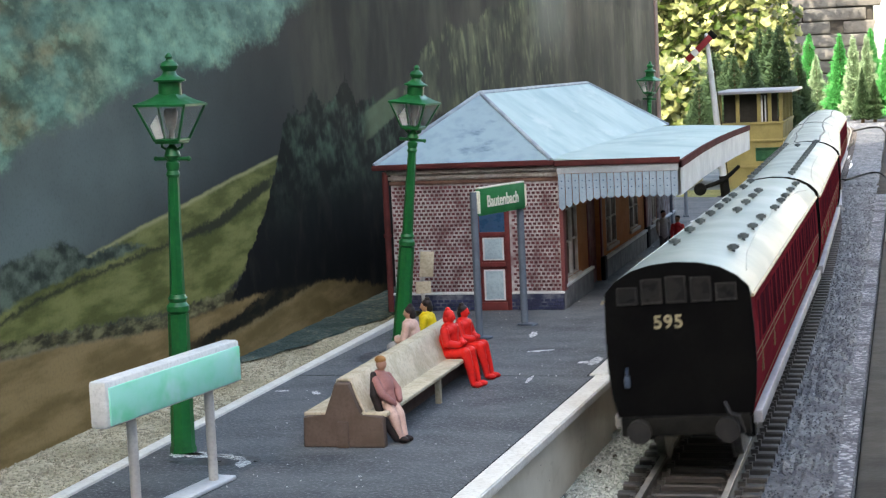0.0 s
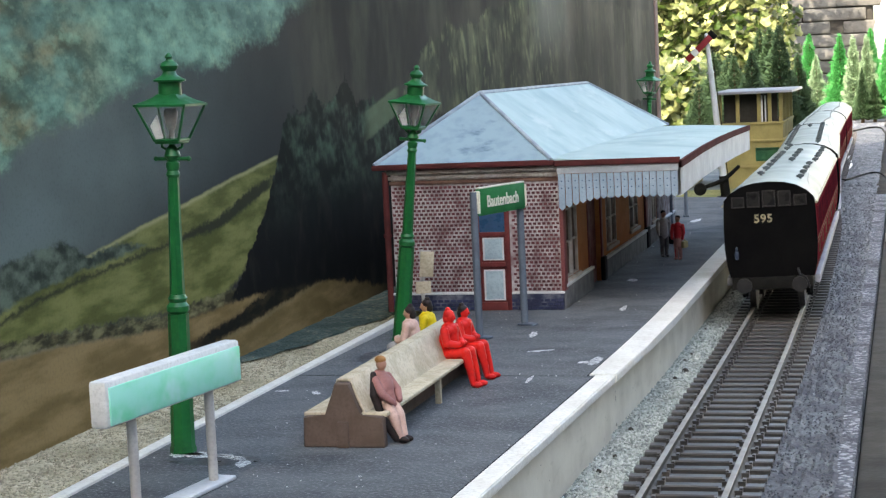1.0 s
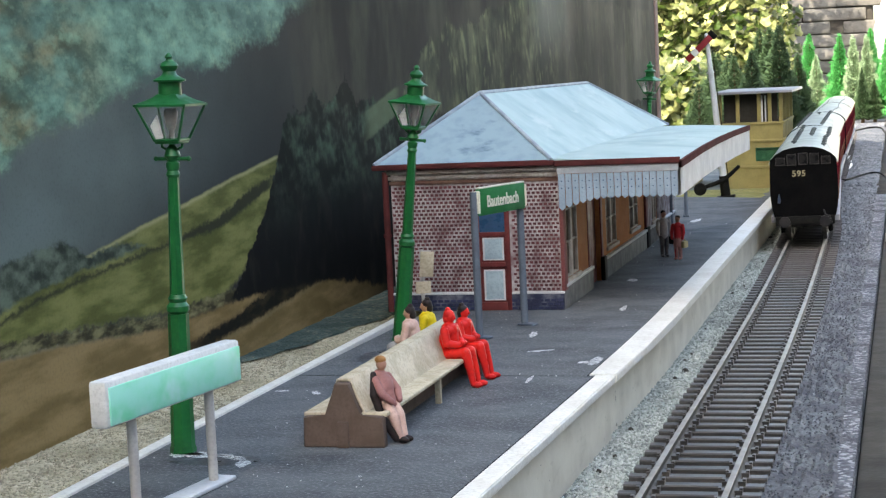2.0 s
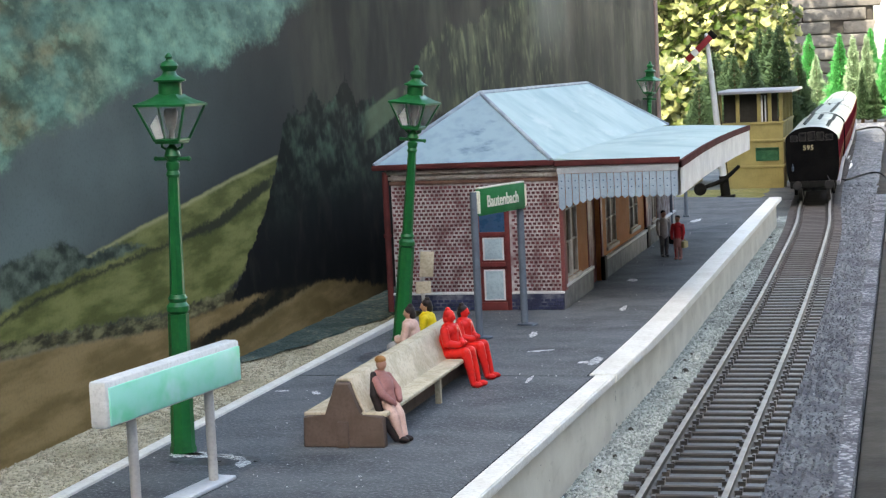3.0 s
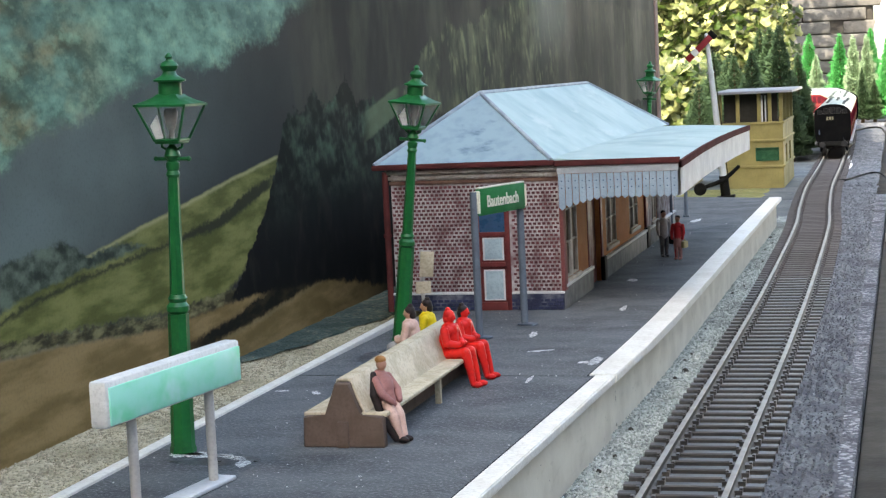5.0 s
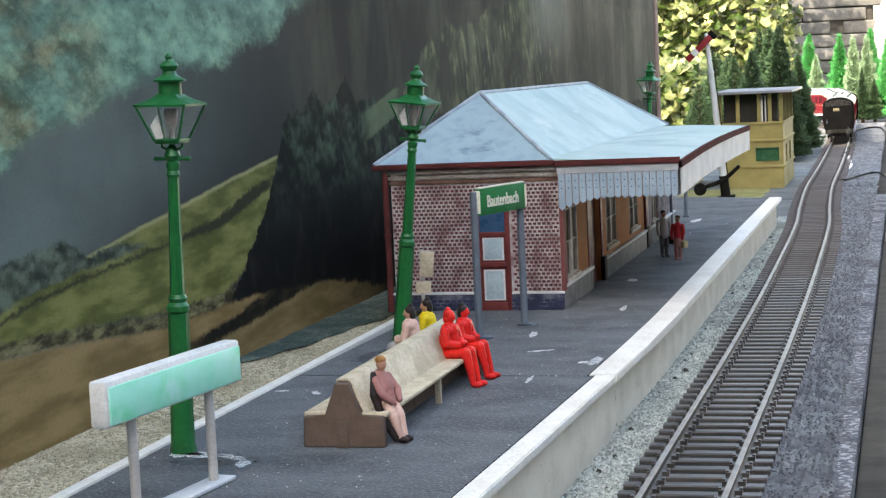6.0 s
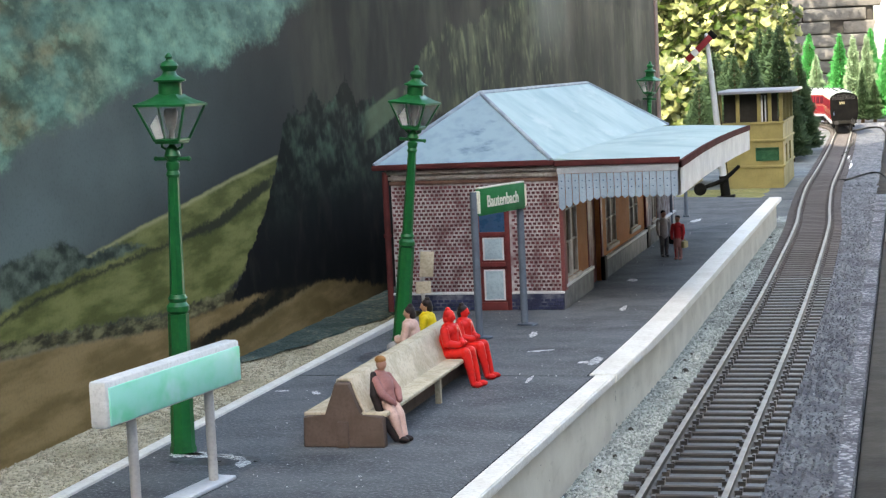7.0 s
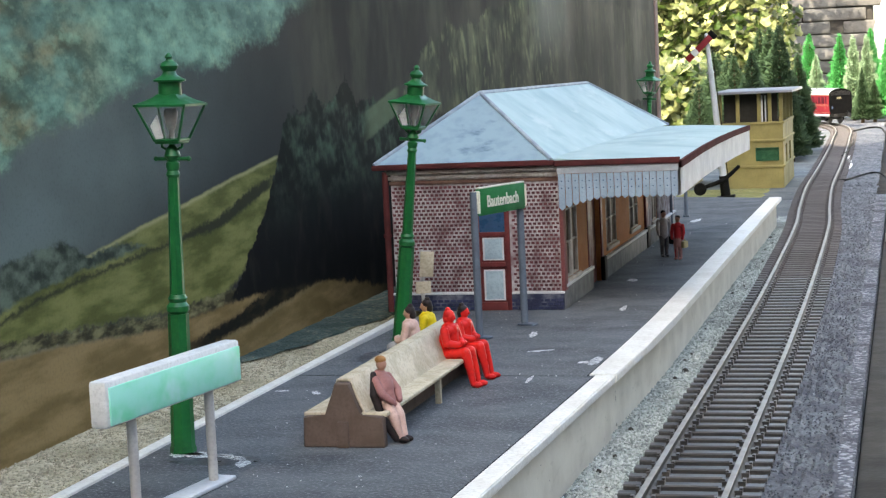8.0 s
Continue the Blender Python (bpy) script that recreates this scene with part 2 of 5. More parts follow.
def turned(bm, profile, n=16, m=None, spin=0.0):
    """A body turned round z from (radius, height) pairs, closed at both ends."""
    rings = []
    for r, z in profile:
        rings.append([bm.verts.new((r * math.cos(spin + 2 * math.pi * i / n), r * math.sin(spin + 2 * math.pi * i / n), z)) for i in range(n)])
    for p, q in zip(rings, rings[1:]):
        for i in range(n):
            bm.faces.new((p[i], p[(i + 1) % n], q[(i + 1) % n], q[i]))
    bm.faces.new(rings[0][::-1])
    bm.faces.new(rings[-1])
    if m is not None:
        bmesh.ops.transform(bm, matrix=m, verts=[v for r in rings for v in r])
    return bm


def blob(bm, c, r, m=None, seg=10):
    """An ellipsoid at c with half axes r."""
    q = Matrix.Translation(c) @ (m or Matrix()) @ Matrix.Diagonal((*r, 1))
    bmesh.ops.create_uvsphere(bm, u_segments=seg, v_segments=max(6, seg * 2 // 3), radius=1.0, matrix=q)
    return bm


def limb(bm, pts, radii, n=8):
    for a, b, ra, rb in zip(pts, pts[1:], radii, radii[1:]):
        rod(bm, a, b, ra, rb, n)
    for p, r in zip(pts, radii):
        blob(bm, p, (r, r, r), seg=n)
    return bm


def extruded(bm, outline, axis, a, b):
    """A prism: outline in the plane across axis, from a to b."""
    put = {"x": lambda u, v, w: (w, u, v), "y": lambda u, v, w: (u, w, v), "z": lambda u, v, w: (u, v, w)}[axis]
    p = [bm.verts.new(put(u, v, a)) for u, v in outline]
    q = [bm.verts.new(put(u, v, b)) for u, v in outline]
    n = len(p)
    for i in range(n):
        bm.faces.new((p[i], p[(i + 1) % n], q[(i + 1) % n], q[i]))
    bm.faces.new(p[::-1])
    bm.faces.new(q)
    return bm


def to_mesh(name, bm, material, smooth=35):
    bmesh.ops.recalc_face_normals(bm, faces=bm.faces[:])
    bmesh.ops.scale(bm, vec=(MM, MM, MM), verts=bm.verts[:])
    if smooth:
        for f in bm.faces:
            f.smooth = True
        for e in bm.edges:
            if len(e.link_faces) == 2 and e.calc_face_angle(0) > radians(smooth):
                e.smooth = False
    me = bpy.data.meshes.new(name)
    bm.to_mesh(me)
    bm.free()
    me.materials.append(material)
    return me


def part(name, bm, material, parent, label=""):
    ob = new(name, to_mesh(name, bm, material))
    ob.parent = parent
    return tagged(ob, label)


def thing(name, at, label, category, group="", turn=0.0):
    """An Empty at its base (mm)."""
    ob = new(name)
    ob.empty_display_size = 0.01
    ob.matrix_basis = pose(at[0] * MM, at[1] * MM, at[2] * MM, 0, 0, turn)
    return tagged(ob, label, category, group)


def solid(name, bm, material, label, category, group="", at=(0, 0, 0), turn=0.0):
    """A thing that is one mesh."""
    ob = new(name, to_mesh(name, bm, material))
    ob.matrix_basis = pose(at[0] * MM, at[1] * MM, at[2] * MM, 0, 0, turn)
    return tagged(ob, label, category, group)


def setting(name, bm, material, label, category="", kind="structure"):
    ob = new(name, to_mesh(name, bm, material))
    return tagged(ob, label, category, "", kind)


def bm_new():
    return bmesh.new()


# ---------------------------------------------------------------- levels and lines (mm)
PLAT = 12.0          # platform surface
BED = -4.0           # ballast
BOARD_X = -187.0     # face of the scenic backboard
BOARD_END = 1325.0
# centre line of the track: x, y, z at rail top
LINE = [(-45.2, -150, 0), (-44.8, 100, 0), (-45.2, 340, 0), (-44.5, 530, 0), (-45.2, 690, 0), (-48.2, 900, 0), (-52.2, 1005, 0), (-56.2, 1125, 0),
        (-58.2, 1225, 0), (-59.2, 1360, 0), (-62.2, 1605, 0), (-66.6, 1855, 0), (-72, 2080, 0), (-87, 2235, 0), (-122, 2360, 0), (-190, 2460, 0),
        (-290, 2525, 0), (-420, 2550, 0), (-570, 2520, 0), (-700, 2440, 0), (-780, 2310, 0), (-815, 2150, 0), (-820, 1600, 0), (-820, 1000, 0)]


def smooth_line(pts, per=24):
    """Catmull-Rom through the points, evenly dense."""
    out = []
    p = [Vector(q) for q in pts]
    p = [p[0] * 2 - p[1]] + p + [p[-1] * 2 - p[-2]]
    for i in range(1, len(p) - 2):
        a, b, c, d = p[i - 1:i + 3]
        for k in range(per):
            t = k / per
            out.append(0.5 * (2 * b + (c - a) * t + (2 * a - 5 * b + 4 * c - d) * t * t + (3 * b - a - 3 * c + d) * t ** 3))
    return out + [p[-2]]


PATH = smooth_line(LINE)
ALONG = [0.0]
for p0, p1 in zip(PATH, PATH[1:]):
    ALONG.append(ALONG[-1] + (p1 - p0).length)
# distances count from the point level with y = 0
ZERO = next(a for a, p in zip(ALONG, PATH) if p.y >= 0)


def on_path(s):
    """The place on the track s mm from y = 0."""
    s += ZERO
    i = int(np.searchsorted(ALONG, s)) - 1
    i = max(0, min(len(PATH) - 2, i))
    return PATH[i].lerp(PATH[i + 1], (s - ALONG[i]) / (ALONG[i + 1] - ALONG[i]))


def along_path(s):
    d = on_path(s + 1) - on_path(s - 1)
    return math.degrees(math.atan2(-d.x, d.y))


# ---------------------------------------------------------------- ground, baseboard, track bed
b = bm_new()
box(b, -60000, 60000, -60000, 60000, -960, -900)
setting("ground", b, M["soil"], "bare brown garden soil far below the layout", "ground")

b = bm_new()
box(b, -200, -12.5, -420, 1150, -30, BED - 0.5)
box(b, -1400, -26, 1150, 3300, -30, BED - 0.5)
setting("baseboard", b, M["dark_ballast"], "grey painted baseboard under the model railway", "baseboard")

b = bm_new()
for y in (-350, 350, 1050, 1900, 3200):
    for x in (-190, -35) if y < 1150 else (-1350, -700, -35):
        box(b, x - 22, x + 22, y - 22, y + 22, -900, -30.2, 2)
setting("trestle", b, M["old_timber"], "timber trestle legs that carry the baseboard", "trestle")
# unseen dark boards, added behind and beside the viewer to block low skylight
M["fence"] = plain("fence", (0.055, 0.052, 0.047), (0.04, 0.038, 0.034), 160, 12, 0.9, bump=1.5)
b = bm_new()
for i in range(40):
    x = -2600 + i * 130
    box(b, x, x + 124, -1330, -1300, -900, 900 + random.uniform(-8, 8), 3)
setting("sky_blocker_behind", b, M["fence"], "unseen dark boards added behind the viewer to cut low skylight", "fence")
b = bm_new()
for i in range(26):
    y = -1290 + i * 130
    box(b, 1000, 1030, y, y + 124, -900, 900 + random.uniform(-8, 8), 3)
setting("sky_blocker_side", b, M["fence"], "unseen dark boards added on the open side to cut low skylight", "fence")

# loose stone between platform wall and track, and the darker shoulder on the open side
def bed_strip(name, left, right, y0, y1, z, material, label, step=6.0, rough=0.5):
    """A strip of ground with an uneven surface; left and right give x for each y."""
    b = bm_new()
    rows = []
    n = int((y1 - y0) / step)
    for i in range(n + 1):
        y = y0 + (y1 - y0) * i / n
        a, c = left(y), right(y)
        k = 16
        rows.append([b.verts.new((a + (c - a) * j / k, y, z(y) + (noise.noise((j * 0.9, y * 0.13, 3.1)) - 0.2 * (j in (0, k))) * rough)) for j in range(k + 1)])
    for p, q in zip(rows, rows[1:]):
        for j in range(len(p) - 1):
            b.faces.new((p[j], p[j + 1], q[j + 1], q[j]))
    return setting(name, b, material, label, "ballast")


def track_x(y):
    return float(np.interp(y, [p.y for p in PATH[:300]], [p.x for p in PATH[:300]]))


def track_z(y):
    return float(np.interp(y, [p.y for p in PATH[:300]], [p.z for p in PATH[:300]]))


bed_strip("ballast_by_platform", lambda y: -72.5, lambda y: track_x(y) - 13.5, -300, 1000, lambda y: BED, M["ballast"], "pale grey-green loose ballast beside the track")
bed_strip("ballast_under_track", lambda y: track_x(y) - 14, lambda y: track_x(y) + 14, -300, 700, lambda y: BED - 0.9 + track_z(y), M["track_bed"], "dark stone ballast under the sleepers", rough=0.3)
bed_strip("ballast_under_far_track", lambda y: track_x(y) - 14, lambda y: track_x(y) + 14, 700, 2150, lambda y: BED + 0.3 + track_z(y), M["far_bed"], "light grey-brown ballast between the far sleepers", rough=0.3)
bed_strip("ballast_shoulder", lambda y: track_x(y) + 13.5, lambda y: -14.5 - 0.004 * y + 1.6 * noise.noise((y * 0.05, 0, 7)) + 1.1 * noise.noise((y * 0.2, 0, 1)), -300, 2200,
          lambda y: BED + 0.2 + track_z(y), M["shoulder_plaster"], "blue-grey lumpy plaster shoulder with a ragged edge", step=4.0, rough=1.5)
bed_strip("yard_ground", lambda y: -420.0, lambda y: track_x(y) - 13.5, 1000, 2150, lambda y: BED - 0.2 + track_z(y), M["yard"], "grey-green gritty yard beyond the platform end", rough=0.8)

def loose_stones(name, inside, y0, y1, z, count, lo, hi, material, label, seed):
    """Small angular stones lying on a strip; inside gives the strip's x range at y."""
    rnd = random.Random(seed)
    verts, faces = [], []
    for i in range(count):
        y = y0 + (y1 - y0) * rnd.random() ** 1.5
        a, c = inside(y)
        x = rnd.uniform(a, c)
        s = rnd.uniform(lo, hi)
        j = len(verts)
        q = Euler((rnd.uniform(0, 6), rnd.uniform(0, 6), rnd.uniform(0, 6))).to_matrix()
        for d in ((1, 0, 0), (-1, 0, 0), (0, 1, 0), (0, -1, 0), (0, 0, 1), (0, 0, -1)):
            verts.append(Vector((x, y, z + s * 0.25)) + q @ (Vector(d) * s * rnd.uniform(0.6, 1.1)))
        for u, v in ((0, 2), (2, 1), (1, 3), (3, 0)):
            faces += [(j + u, j + v, j + 4), (j + v, j + u, j + 5)]
    me = bpy.data.meshes.new(name)
    me.from_pydata([v * MM for v in verts], [], faces)
    me.materials.append(material)
    return tagged(new(name, me), label, "stones", kind="stuff")


def stones(name, a, b, rough=0.9):
    n = Net(name)
    r = n.t.nodes.new("ShaderNodeNewGeometry").outputs["Random Per Island"]
    return n.done(n.mix(n.step(n.noise(26, 3), 0.4, 0.7, 0, 0.45), n.mix(r, a, b), tuple(v * 0.55 for v in a)), rough, spec=0.2)


M["pale_stone"] = stones("pale_stone", (0.15, 0.175, 0.165), (0.52, 0.56, 0.53))
M["blue_stone"] = stones("blue_stone", (0.08, 0.085, 0.098), (0.17, 0.18, 0.195))
M["sand_grain"] = stones("sand_grain", (0.26, 0.235, 0.165), (0.58, 0.53, 0.40))
loose_stones("loose_ballast", lambda y: (-72.0, track_x(y) - 13.0), 300, 960, BED, 15000, 0.28, 0.62, M["pale_stone"], "pale grey-green loose ballast stones", 11)
loose_stones("shoulder_stones", lambda y: (track_x(y) + 14.0, -14.8 - 0.004 * y), 300, 1250, BED + 0.4, 5000, 0.18, 0.42, M["blue_stone"], "blue-grey grit on the ballast shoulder", 12)
M["white_fleck"] = stones("white_fleck", (0.42, 0.43, 0.43), (0.75, 0.75, 0.73))
loose_stones("paint_flecks", lambda y: (-150.0, -78.0), 290, 930, PLAT, 190, 0.10, 0.30, M["white_fleck"], "tiny whitish flecks scattered on the platform", 14)
loose_stones("sand_grains", lambda y: (-186.5, -155.4), 280, 560, 8.0, 11000, 0.18, 0.42, M["sand_grain"], "coarse sandy grains behind the platform", 13)

b = bm_new()
box(b, -12.3, 40, -400, 1150, -34, -9, 1.0)
box(b, -25.8, 40, 1150.2, 2600, -34, -9, 1.0)
setting("side_plank", b, M["old_timber"], "dark weathered timber plank along the open edge", "plank")


def make_track():
    track = new("railway_track")
    tagged(track, "single model railway track of steel rail on dark sleepers", "track", kind="structure")
    section = [(-1.0, -2.4), (1.0, -2.4), (1.0, -2.0), (0.36, -1.75), (0.36, -0.8), (0.66, -0.6), (0.66, -0.1), (0.54, 0.0), (-0.54, 0.0), (-0.66, -0.1), (-0.66, -0.6), (-0.36, -0.8), (-0.36, -1.75), (-1.0, -2.0)]
    for side in (-8.6, 8.6):
        b = bm_new()
        rings = []
        s = -140.0
        while s < 3300:
            p, a = on_path(s), radians(along_path(s))
            r = Vector((math.cos(a), math.sin(a), 0))
            rings.append([b.verts.new(p + r * (side + u) + Vector((0, 0, v))) for u, v in section])
            s += 12 if s < 1600 else 20
        for p, q in zip(rings, rings[1:]):
            for j in range(len(section)):
                k = (j + 1) % len(section)
                b.faces.new((p[j], p[k], q[k], q[j]))
        b.faces.new(rings[0])
        b.faces.new(rings[-1][::-1])
        me = to_mesh("rail", b, M["rail_web"])
        me.materials.append(M["rail"])
        for f in me.polygons:
            if f.normal.z > 0.3 and f.center.z > -0.0004 + track_z(f.center.y * 1000) * MM:
                f.material_index = 1
        ob = new("rail", me)
        ob.parent = track
    b = bm_new()
    box(b, -15, 15, -1.6, 1.6, -4.6, -2.45)
    for f in (-1, 1):
        for g in (-1, 1):
            x = 8.6 * f + 1.7 * g
            box(b, x - 0.8, x + 0.8, -1.25, 1.25, -2.5, -1.5)
            box(b, x - 0.35 + 0.5 * g, x + 0.35 + 0.5 * g, -0.75, 0.75, -1.5, -1.1)
    bmesh.ops.bevel(b, geom=[e for e in b.edges if e.calc_length() > 20], offset=0.3, segments=1, affect="EDGES")
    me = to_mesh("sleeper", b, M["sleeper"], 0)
    paler = me.copy()
    paler.materials[0] = M["far_sleeper"]
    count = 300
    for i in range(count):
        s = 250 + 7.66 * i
        ob = new("sleeper", me if s < 700 else paler)
        ob.parent = track
        p = on_path(s)
        ob.matrix_basis = pose(p.x * MM, p.y * MM, p.z * MM, 0, 0, along_path(s) + random.uniform(-0.7, 0.7))
    return track


make_track()


# ---------------------------------------------------------------- platform
def front_x(y):
    """Outer edge of the coping: a near length set back a little, then a far length that bends straight."""
    if y < 405:
        return -69.5 - 0.0385 * (405 - y)
    return float(np.interp(y, [405, 450, 500, 700, 938], [-69.3, -67.8, -66.9, -66.6, -66.0]))


def make_platform():
    plat = tagged(new("platform"), "model station platform with a dark asphalt top and white edges", "platform", kind="structure")
    runs = (([-250, 100, 404.5], 5.0, 1.5), ([405.4, 450, 500, 700, 938], 6.9, 3.0))
    b = bm_new()
    for ys, wide, over in runs:
        far_end = ys[-1] > 900
        out = [(-152, ys[0])] + [(front_x(y) - over - 2.5, y) for y in ys] + [(-136 if far_end else -152, ys[-1] + (28 if far_end else 0))]
        extruded(b, out, "z", -5, PLAT)
    part("surface", b, M["asphalt"], plat, "dark blue-grey asphalt surface with scuffs")
    for ys, wide, over in runs:
        b = bm_new()
        extruded(b, [(front_x(y) - over - 2.6, y) for y in ys] + [(front_x(y) - over, y) for y in ys[::-1]], "z", -5, PLAT - 1.9)
        part("front_wall", b, M["cream_wall"], plat, "grubby cream front wall of the platform")
        b = bm_new()
        extruded(b, [(front_x(y) - wide, y) for y in ys] + [(front_x(y) - 0.05, y) for y in ys[::-1]], "z", PLAT - 1.8, PLAT + 0.35)
        bmesh.ops.bevel(b, geom=[e for e in b.edges], offset=0.3, segments=2, affect="EDGES")
        part("coping", b, M["white_edge"], plat, "white painted coping along the platform edge")
        b = bm_new()
        extruded(b, [(front_x(y) - wide - 0.45, y) for y in ys] + [(front_x(y) - wide - 0.02, y) for y in ys[::-1]], "z", PLAT - 1.0, PLAT + 0.08)
        part("joint", b, M["black"], plat, "dark open joint behind the coping")
    b = bm_new()
    box(b, -155.2, -152.2, -250, 500, 3, PLAT + 0.5, 0.3)
    part("rear_kerb", b, M["white_edge"], plat, "white painted kerb along the back of the platform")
    return plat


make_platform()

def strip_bed(name, inner, y0, y1, z, material, label):
    """Uneven scatter between the backboard and a wavy inner edge."""
    bed_strip(name, lambda y: -187.2, inner, y0, y1, lambda y: z, material, label, 3.0, 0.5)


strip_bed("sandy_strip", lambda y: -154.8, -300, 660, 8.0, M["sand"], "pale sandy gravel behind the platform")
strip_bed("verge", lambda y: float(np.interp(y, [425, 470, 520, 570, 620], [-186.5, -176, -168, -160, -153])) + 2.5 * noise.noise((y * 0.06, 1, 4)), 425, 1325, 8.7, M["verge"], "dark green scatter verge at the foot of the backboard")
b = bm_new()
box(b, -187.2, -153, -300, 1325, -5, 7.2)
setting("verge_base", b, M["sand"], "raised strip under the scatter behind the platform", "base")


# ---------------------------------------------------------------- the landscape board
def landscape():
    """A misty valley picture: u runs along the board, v up it, both in mm."""
    n = Net("landscape_print")
    sep = n.t.nodes.new("ShaderNodeSeparateXYZ")
    n.put(sep.inputs[0], n.obj)
    u = n.math("MULTIPLY", sep.outputs[1], 1000.0)
    v = n.math("MULTIPLY", sep.outputs[2], 1000.0)
    U0, U1, V1 = 300.0, 860.0, 140.0
    w = n.math("DIVIDE", n.math("SUBTRACT", u, U0), U1 - U0, True)

    def curve(pts):
        return n.math("MULTIPLY", n.ramp(w, [((a - U0) / (U1 - U0), float(c) / V1) for a, c in pts]), V1)

    rag = n.math("SUBTRACT", n.noise((9, 9, 6), 6, 0.65), 0.5)
    fine = n.math("SUBTRACT", n.noise((2.4, 2.4, 1.6), 4, 0.6), 0.5)

    def above(pts, soft=1.2, ragged=6.0, tiny=2.0):
        d = n.math("SUBTRACT", v, curve(pts))
        d = n.math("ADD", d, n.math("MULTIPLY", rag, ragged))
        d = n.math("ADD", d, n.math("MULTIPLY", fine, tiny))
        return n.step(d, -soft, soft)

    def both(a, c):
        return n.math("MULTIPLY", a, c)

    def inv(a):
        return n.math("SUBTRACT", 1.0, a)

    def raised(size, shift, detail=5):
        """Relief of one noise: brighter where it falls away upwards."""
        out = []
        for k in (0.0, shift):
            m = n.t.nodes.new("ShaderNodeMapping")
            n.put(m.inputs[0], n.obj)
            m.inputs["Scale"].default_value = tuple(1000.0 / q for q in size)
            m.inputs["Location"].default_value = (0, 0.4 * k / size[1], k / size[2])
            t = n.t.nodes.new("ShaderNodeTexNoise")
            n.put(t.inputs["Vector"], m.outputs[0])
            t.inputs["Scale"].default_value, t.inputs["Detail"].default_value, t.inputs["Roughness"].default_value = 1.0, detail, 0.55
            out.append(t.outputs[0])
        return n.math("SUBTRACT", out[0], out[1])

    # slate mist, darker towards the wood
    col = n.mix(n.step(u, 335, 500), srgb(98, 108, 107), srgb(42, 45, 46))
    col = n.mix(n.step(n.noise((60, 60, 40), 3), 0.35, 0.7, 0, 0.4), col, srgb(46, 49, 48))
    col = n.mix(n.math("MULTIPLY", n.step(v, 72, 42), n.step(u, 330, 420)), col, srgb(44, 44, 46))
    # far wooded hillside in the haze
    clump = n.noise((15, 15, 8), 6, 0.6)
    far = n.mix(n.step(clump, 0.34, 0.68), srgb(74, 104, 94), srgb(122, 158, 140))
    brown = n.math("MULTIPLY", n.step(u, 392, 352), n.step(n.noise((24, 24, 12), 3), 0.36, 0.6))
    far = n.mix(n.math("MULTIPLY", brown, 0.85), far, n.mix(n.step(clump, 0.4, 0.65), srgb(72, 72, 52), srgb(138, 126, 94)))
    far = n.mix(n.step(n.noise((60, 60, 14), 3), 0.5, 0.7, 0, 0.5), far, srgb(54, 78, 76))
    crowns = raised((13, 13, 7.5), 2.4)
    far = n.mix(n.step(crowns, 0.02, 0.2, 0, 0.5), far, srgb(144, 176, 148))
    far = n.mix(n.step(crowns, -0.02, -0.2, 0, 0.55), far, srgb(46, 68, 60))
    far = n.mix(n.step(raised((5, 5, 3), 1.0), 0.03, 0.2, 0, 0.2), far, srgb(150, 178, 152))
    far = n.mix(n.step(v, 96, 124, 0, 0.3), far, srgb(108, 136, 130))
    hill = [(300, 68), (325, 71), (341, 79), (371, 82), (381, 86), (412, 92.5), (454, 93.5), (466, 99), (497, 102), (505, 109), (559, 117), (629, 132), (700, 139.9)]
    col = n.mix(above(hill, 3.0, 9, 5), col, far)
    # the dark wood
    trees = n.noise((26, 26, 60), 4, 0.6)
    wood = n.mix(n.step(trees, 0.35, 0.7), srgb(38, 38, 36), srgb(64, 63, 56))
    streak = n.step(n.noise((70, 70, 300), 5, 0.6), 0.42, 0.70)
    wood = n.mix(n.math("MULTIPLY", n.math("MULTIPLY", streak, n.step(u, 780, 900)), 0.7), wood, srgb(92, 90, 82))
    col = n.mix(n.math("MULTIPLY", above([(300, 139), (500, 139), (512, 60), (860, 55)], 6, 20, 4), n.step(u, 492, 540)), col, wood)
    bank = [(300, 0.1), (560, 30), (590, 50), (606, 56), (612, 72), (624, 76), (636, 84), (646, 86), (660, 97), (672, 101), (690, 104), (700, 110), (718, 106), (739, 110), (755, 109), (772, 117), (800, 117), (830, 124), (860, 128)]
    tall = raised((12, 12, 22), 4.0)
    firs = n.mix(n.step(n.noise((22, 22, 30), 4), 0.36, 0.66), srgb(40, 44, 38), srgb(80, 84, 66))
    firs = n.mix(n.step(tall, 0.02, 0.16, 0, 0.7), firs, srgb(112, 118, 88))
    firs = n.mix(n.step(tall, -0.02, -0.15, 0, 0.7), firs, srgb(28, 31, 28))
    firs = n.mix(n.step(v, 100, 62, 0, 0.55), firs, srgb(34, 38, 34))
    firs = n.mix(n.step(u, 840, 1010, 0, 0.75), firs, n.mix(streak, srgb(52, 50, 46), srgb(98, 95, 86)))
    firs = n.mix(n.math("MULTIPLY", n.math("MULTIPLY", n.step(u, 850, 905), n.step(u, 1000, 930)), n.step(v, 84, 122, 0, 0.42)), firs, srgb(150, 148, 138))
    col = n.mix(n.math("MULTIPLY", inv(above(bank, 1.6, 7, 7)), n.step(u, 585, 606)), col, firs)
    # meadows
    grass = n.mix(n.step(n.noise((20, 20, 5), 5), 0.35, 0.65), srgb(80, 83, 43), srgb(122, 120, 73))
    top = [(300, 47), (321, 47.6), (361, 48.5), (392, 52.7), (410, 54.8), (449, 60.1), (491, 64.9), (505, 66)]
